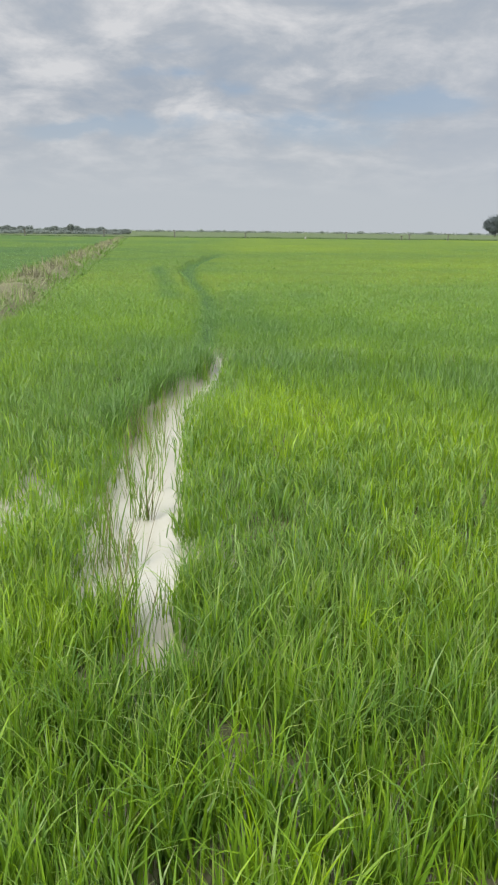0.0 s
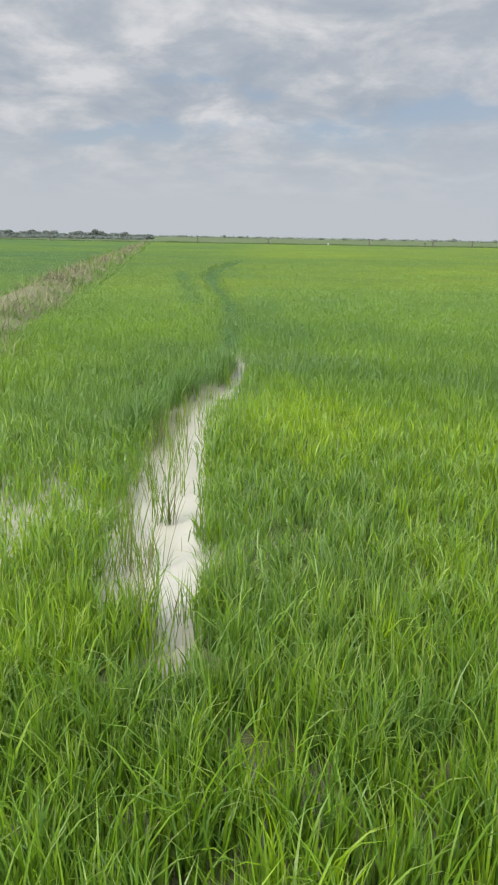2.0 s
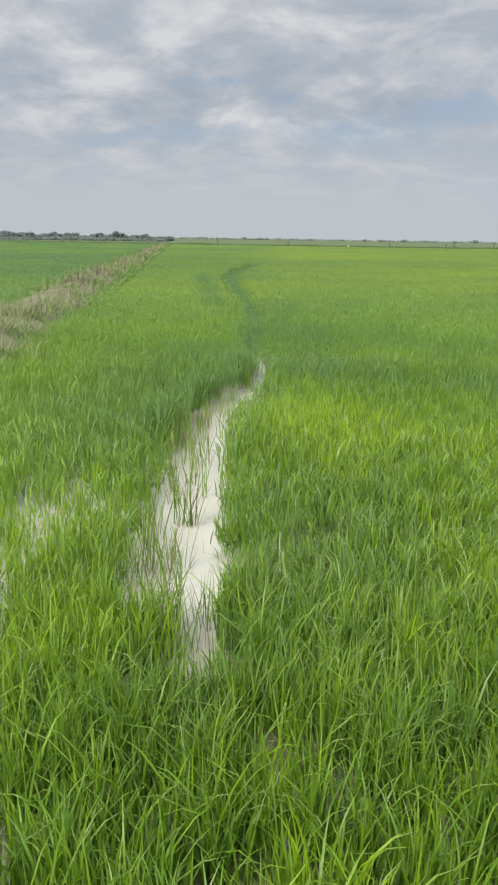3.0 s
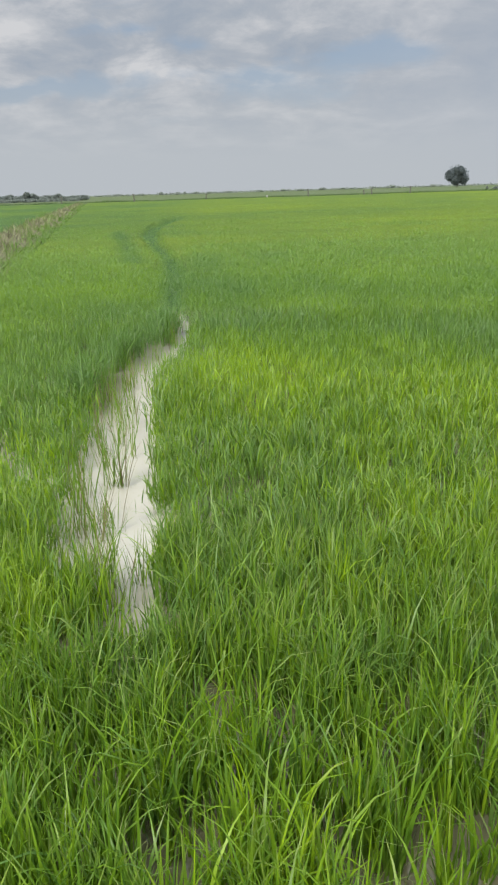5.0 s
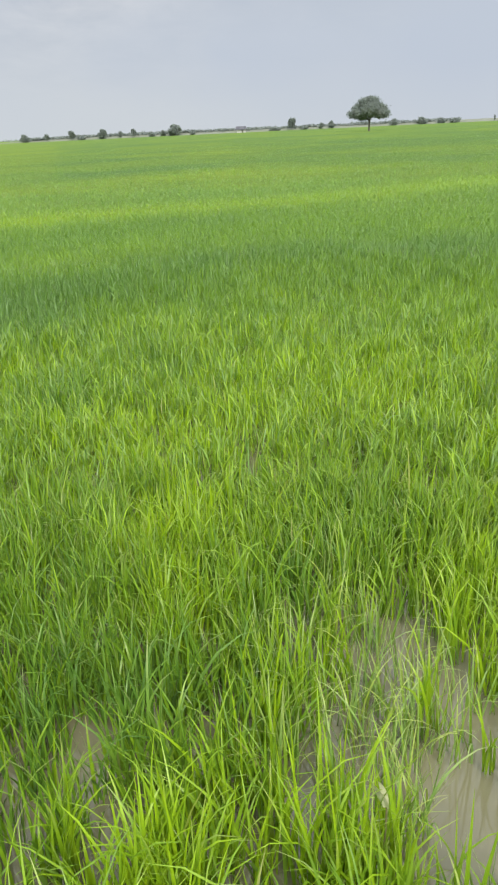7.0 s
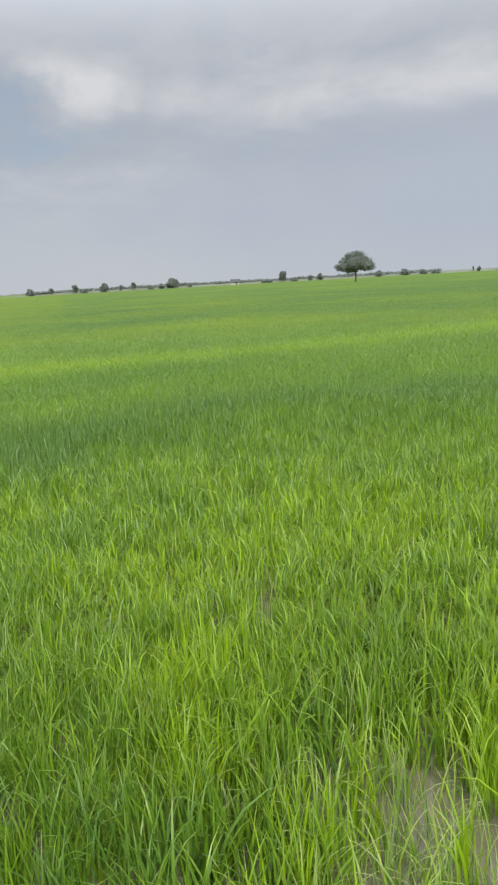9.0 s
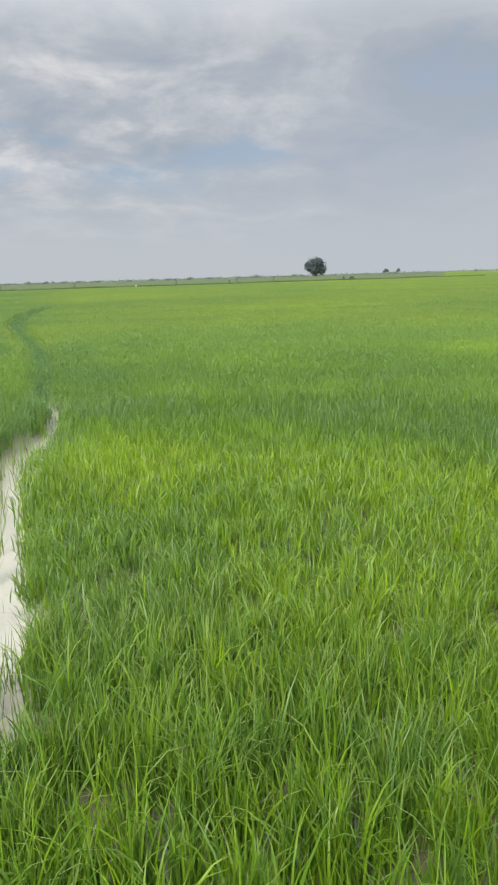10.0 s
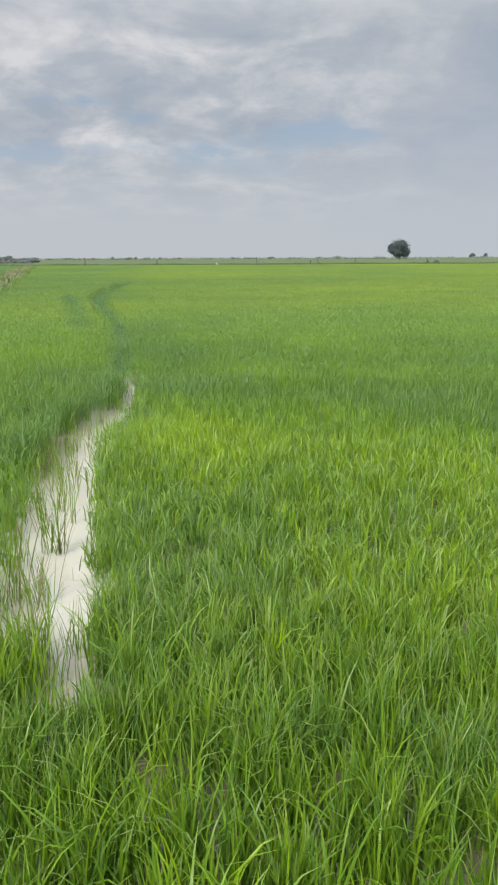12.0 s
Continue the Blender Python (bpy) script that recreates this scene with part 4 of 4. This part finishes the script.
for i in range(10):
    g = np.random.default_rng(290 + i)
    v, q, t, k = blades(np.zeros((1, 3)), np.array([g.uniform(0.15, 0.27)]), np.array([g.uniform(0.03, 0.30)]), np.array([g.uniform(1.2, 2.2) if i % 4 == 0 else g.uniform(0.1, 0.6)]), np.array([0.0]), np.array([g.uniform(0.0045, 0.007)]), np.array([g.uniform(-0.6, 0.6)]), 7)
    POOL_MESHES.append(mesh_of("leaf", v, q, t, RICE, tone=np.full(len(v), g.uniform(0.65, 1.0)), age_or_haze=np.full(len(v), 0.985 if i in (4, 7) else g.uniform(0.05, 0.5)), dry=np.clip(np.linspace(-0.7, 0.7, len(v)), 0, 1)))


def tuft(name, x, y, z, leaves, size, label, category, group, spread=0.022):
    root = tagged(new(name), label, category, group)
    for _ in range(leaves):
        ob = new("leaf", KIND_MESHES[group][int(rng.integers(0, len(KIND_MESHES[group])))])
        ob.parent = root
        f = rng.uniform(0.75, 1.2)
        ob.matrix_basis = Matrix.LocRotScale((rng.normal(0, spread), rng.normal(0, spread), 0), Euler((0, 0, rng.uniform(0, 6.28))), Vector((f, f, f)))
    root.matrix_basis = Matrix.LocRotScale((x, y, z), None, Vector((size, size, size)))
    return root


for x, y, n, f in ((-.56, 3.75, 22, 1.15), (-.73, 3.47, 6, 1), (-.62, 3.18, 6, .9), (-.55, 2.9, 7, 1), (-.48, 2.71, 7, 1), (-.48, 2.91, 5, .9), (-.49, 3.19, 6, 1), (-.38, 2.72, 6, .9), (-.52, 4.21, 4, 1),
                   (-.60, 4.77, 6, 1.1), (-.70, 4.96, 5, 1), (-.61, 5.34, 5, 1), (-.72, 4.3, 4, 1), (-.75, 3.74, 5, .9), (-.33, 2.68, 6, 1), (-.71, 5.84, 6, 1), (-.57, 6.35, 6, 1), (-.71, 3.1, 7, .9),
                   (-.63, 4.45, 5, 1), (-.80, 5.5, 5, 1), (-.44, 7.6, 5, .9)):
    tuft("rice_plant", x, y, -0.01, int(n * 1.6), f, "thin rice plant standing alone in muddy water", "rice plant", "plants in the rut")
for _ in range(95):
    y = 2.45 + 3.7 * rng.uniform(0, 1) ** 1.25
    mid, half = float(np.interp(y, RUT_Y, RUT_X)), 0.5 * float(np.interp(y, RUT_Y, RUT_W))
    tuft("rice_plant", mid + half * (rng.normal(-0.12, 0.28) if rng.uniform() < 0.6 else rng.uniform(-1.2, -0.5)), y, -0.01, int(rng.integers(4, 10)), rng.uniform(0.75, 1.05),
         "thin rice plant standing alone in muddy water", "rice plant", "plants in the rut")
for _ in range(32):
    y = rng.uniform(5.3, 8.3)
    tuft("rice_plant", float(np.interp(y, *zip(*((v, u) for u, v in LEFT_BANK)))) + rng.normal(-0.02, 0.035), y, -0.01, int(rng.integers(13, 19)), rng.uniform(0.95, 1.3),
         "dark green rice plant overhanging the water", "rice plant", "plants on the rut bank", 0.03)
for _ in range(24):
    y = rng.uniform(5.4, 8.4)
    mid, half = float(np.interp(y, RUT_Y, RUT_X)), 0.5 * float(np.interp(y, RUT_Y, RUT_W))
    tuft("rice_plant", mid + half * rng.uniform(-1.25, 0.5), y, -0.01, int(rng.integers(4, 9)), rng.uniform(0.7, 1.0),
         "thin rice plant standing alone in muddy water", "rice plant", "plants in the rut")
for _ in range(46):
    x = rng.uniform(1.28, 2.40)
    y = float(bund_edge(np.array(x))) + (0.22 if x < 1.9 else 0.07) + 0.72 * rng.uniform(0, 1) ** 1.1
    tuft("rice_plant", x, y, -0.01, int(rng.integers(4, 8)), rng.uniform(0.85, 1.15), "yellow-green rice plant standing in the shallow pool", "rice plant", "plants in the pool", 0.014)
for _ in range(55):
    x, y = rng.uniform(1.22, 1.98), rng.uniform(0.50, 1.10)
    tuft("rice_plant", x, y + 0.25 * (x - 1.6), -0.01, int(rng.integers(5, 9)), rng.uniform(0.95, 1.30), "yellow-green rice plant standing in the shallow pool", "rice plant", "plants in the pool", 0.018)
for _ in range(15):
    x, y = rng.uniform(1.30, 1.80), rng.uniform(0.42, 0.74)
    tuft("rice_plant", x, y, -0.01, int(rng.integers(5, 9)), rng.uniform(0.95, 1.25), "yellow-green rice plant standing in the shallow pool", "rice plant", "plants in the pool", 0.018)
for _ in range(10):
    x, y = rng.normal(-1.42, 0.13), rng.uniform(2.8, 4.7)
    tuft("rice_plant", x, y, -0.01, int(rng.integers(4, 9)), rng.uniform(0.8, 1.1), "yellow-green rice plant standing in the shallow pool", "rice plant", "plants in the pool", 0.014)
for x, y, n, f in ((1.95, 0.06, 44, 0.85), (1.90, 0.08, 36, 0.9), (1.93, 0.02, 30, 0.8), (1.98, 0.10, 24, 0.95), (2.02, 0.03, 18, 0.8), (1.53, 0.12, 34, 0.8), (1.57, 0.08, 30, 0.8), (1.60, 0.13, 34, 0.85),
                   (1.65, 0.10, 36, 0.9), (1.68, 0.06, 24, 0.7), (1.52, 0.06, 24, 0.6), (1.72, 0.12, 26, 0.6), (1.48, 0.15, 26, 0.65), (3.6, 0.30, 12, 0.6), (4.4, 0.42, 14, 0.8), (4.7, 0.50, 16, 0.9)):
    tuft("grass_tuft", x, y, float(bund_height(np.array(x), np.array(y))) - 0.01, n, 0.82 * f, "green grass tuft growing out of the clay bund", "grass tuft", "tufts on the bund")
for x in np.arange(1.40, 2.80, 0.085):
    y = float(bund_edge(x)) + rng.uniform(-0.07, 0.02)
    tuft("grass_tuft", x, y, float(bund_height(np.array(x), np.array(y))) - 0.01, int(rng.integers(14, 24)), rng.uniform(0.4, 0.62), "green grass tuft growing out of the clay bund", "grass tuft", "tufts on the bund")

CLOD_MESHES = []
for i in range(10):
    g = np.random.default_rng(400 + i)
    bm = bmesh.new()
    bmesh.ops.create_icosphere(bm, subdivisions=3, radius=0.5)
    off = Vector((i * 7.1, i * 3.3, i * 1.7))
    planes = [(Vector(g.normal(0, 1, 3)).normalized(), g.uniform(0.24, 0.42)) for _ in range(11)]
    for v in bm.verts:
        v.co.z *= 0.62
        for d, cut in planes:
            over = v.co.dot(d) - cut
            if over > 0:
                v.co -= 0.92 * over * d
        v.co *= 1 + 0.14 * noise.noise(v.co * 3.5 + off) + 0.16 * noise.noise(v.co * 9 + off)
    me = bpy.data.meshes.new("clod")
    bm.to_mesh(me)
    bm.free()
    me.materials.append(CLAY)
    CLOD_MESHES.append(me)


def clod(x, y, size):
    ob = new("clod", CLOD_MESHES[int(rng.integers(0, 10))])
    ob.parent = bund
    h = float(bund_height(np.array(x), np.array(y)))
    ob.matrix_basis = Matrix.LocRotScale((x, y, h + 0.06 * size), Euler((rng.normal(0, 0.2), rng.normal(0, 0.2), rng.uniform(0, 6.28))), Vector((size, size * rng.uniform(0.7, 1), size * rng.uniform(0.75, 1.1))))


for x, y, f in ((3.25, 0.40, 0.18), (3.12, 0.33, 0.20), (3.02, 0.22, 0.20), (2.86, 0.18, 0.20), (2.98, 0.08, 0.22), (3.20, 0.14, 0.26), (3.40, 0.26, 0.26), (2.92, 0.30, 0.13), (2.70, 0.12, 0.15), (2.66, 0.20, 0.10), (2.46, 0.12, 0.12), (2.36, 0.06, 0.13), (2.40, 0.17, 0.08), (2.52, 0.04, 0.14), (2.28, 0.12, 0.07),
                (1.66, -0.02, 0.07), (1.56, -0.03, 0.06), (1.60, -0.08, 0.07), (1.72, -0.07, 0.08), (1.79, -0.01, 0.07), (1.84, 0.04, 0.05), (1.95, -0.06, 0.06), (2.15, 0.02, 0.08), (3.7, 0.35, 0.25), (3.6, 0.15, 0.3)):
    clod(x, y, f)
for _ in range(270):
    x = 1.3 + 5.5 * rng.uniform(0, 1) ** 0.75
    y = float(bund_edge(np.array(x))) - 0.02 - 0.9 * rng.uniform(0, 1)
    clod(x, y, 0.015 + (0.03 if x < 2.4 else 0.18) * rng.uniform(0, 1) ** 2)


def straw_litter():
    n = 5200
    x = 1.2 + 4.8 * rng.uniform(0, 1, n) ** 1.5
    y = bund_edge(x) - 0.9 * rng.uniform(0, 1, n) ** 1.5 + 0.03
    z = bund_height(x, y) + 0.012
    v, q, t, k = blades(np.stack([x, y, z], 1), rng.uniform(0.015, 0.075, n), rng.uniform(1.0, 1.6, n), np.zeros(n), rng.uniform(0, 6.28, n), np.full(n, 0.003), rng.normal(0, 0.3, n), 2)
    me = mesh_of("straw_litter", v, q, t, STRAW, age_or_haze=np.repeat(rng.uniform(0.1, 1.0, n), k))
    return tagged(new("straw_litter", me), "dry straw and grass bits lying on the clay", "litter", kind="stuff")


straw_litter()


def stick():
    root = tagged(new("stick"), "bleached white stick lying at the water's edge", "stick")
    bm = bmesh.new()
    limb(bm, (0, 0, 0), (0.40, 0, 0.0), 0.0070, 0.0062, 9, 0.004)
    bmesh.ops.holes_fill(bm, edges=bm.edges)
    part("shaft", bm, PALE, root)
    bm = bmesh.new()
    limb(bm, (-0.006, 0, 0), (0.010, 0, 0), 0.0088, 0.0080, 9)
    bmesh.ops.holes_fill(bm, edges=bm.edges)
    part("end", bm, PALE, root, "frayed pale end")
    root.matrix_basis = pose(1.425, 0.210, 0.085, 0, 0, -67)


stick()


def dead_leaf(name, x, y, z, long, wide, material, label, turn):
    v, q, t, k = blades(np.zeros((1, 3)), np.array([long]), np.array([0.5]), np.array([1.2]), np.array([0.0]), np.array([wide]), np.array([0.4]), 7)
    ob = tagged(new(name, mesh_of(name, v, q, t, material)), label, "leaf")
    ob.matrix_basis = pose(x, y, z, 0, 0, turn)



def dead_shoot(x, y, tall):
    """A dry shoot: a thin stalk out of the water that ends in a bleached, half-furled leaf."""
    root = tagged(new("dead_shoot"), "dead rice shoot with a curled bleached leaf", "rice shoot")
    bm = bmesh.new()
    limb(bm, (0, 0, -0.02), (0, 0, tall), 0.003, 0.002, 7, 0.004)
    part("stalk", bm, STALK, root)
    for turn, wide, lean in ((150, 0.030, 0.30), (185, 0.018, 0.18)):
        v, q, t, k = blades(np.array([[0.0, 0.0, tall - 0.02]]), np.array([0.115]), np.array([lean]), np.array([0.5]), np.array([radians(turn)]), np.array([wide]), np.array([0.5]), 7)
        ob = new("leaf", mesh_of("leaf", v, q, t, SHOOT))
        ob.parent = root
    root.matrix_basis = pose(x, y, 0)


dead_shoot(1.19, 0.45, 0.22)
dead_leaf("yellow_leaf", 2.55, 0.16, 0.13, 0.075, 0.036, YELLOW, "small yellowed leaf lying on the clay", 30)

tuft("grass_tuft", -7.2, 24.5, 0.0, 14, 2.6, "tall pale sprig standing out of the rice", "grass tuft", "")
shrub(19.5, 235, -0.14, 0.20, 1, "far bushes", "low dark bush at the field boundary")
shrub(20.1, 235, -0.17, 0.5, 1, "far bushes", "low dark bush at the field boundary")


def marker(az, dist):
    bm = bmesh.new()
    box(bm, 0, 0, 0.25, 0.32, 0.3, 0.55, 0.06)
    ob = tagged(part("marker_stone", bm, WALL), "whitewashed marker stone at the field boundary", "stone")
    x, y, z = at(az, dist, 0.05)
    ob.matrix_basis = pose(x, y, z, 0, 0, -az)


marker(4.0, 154)
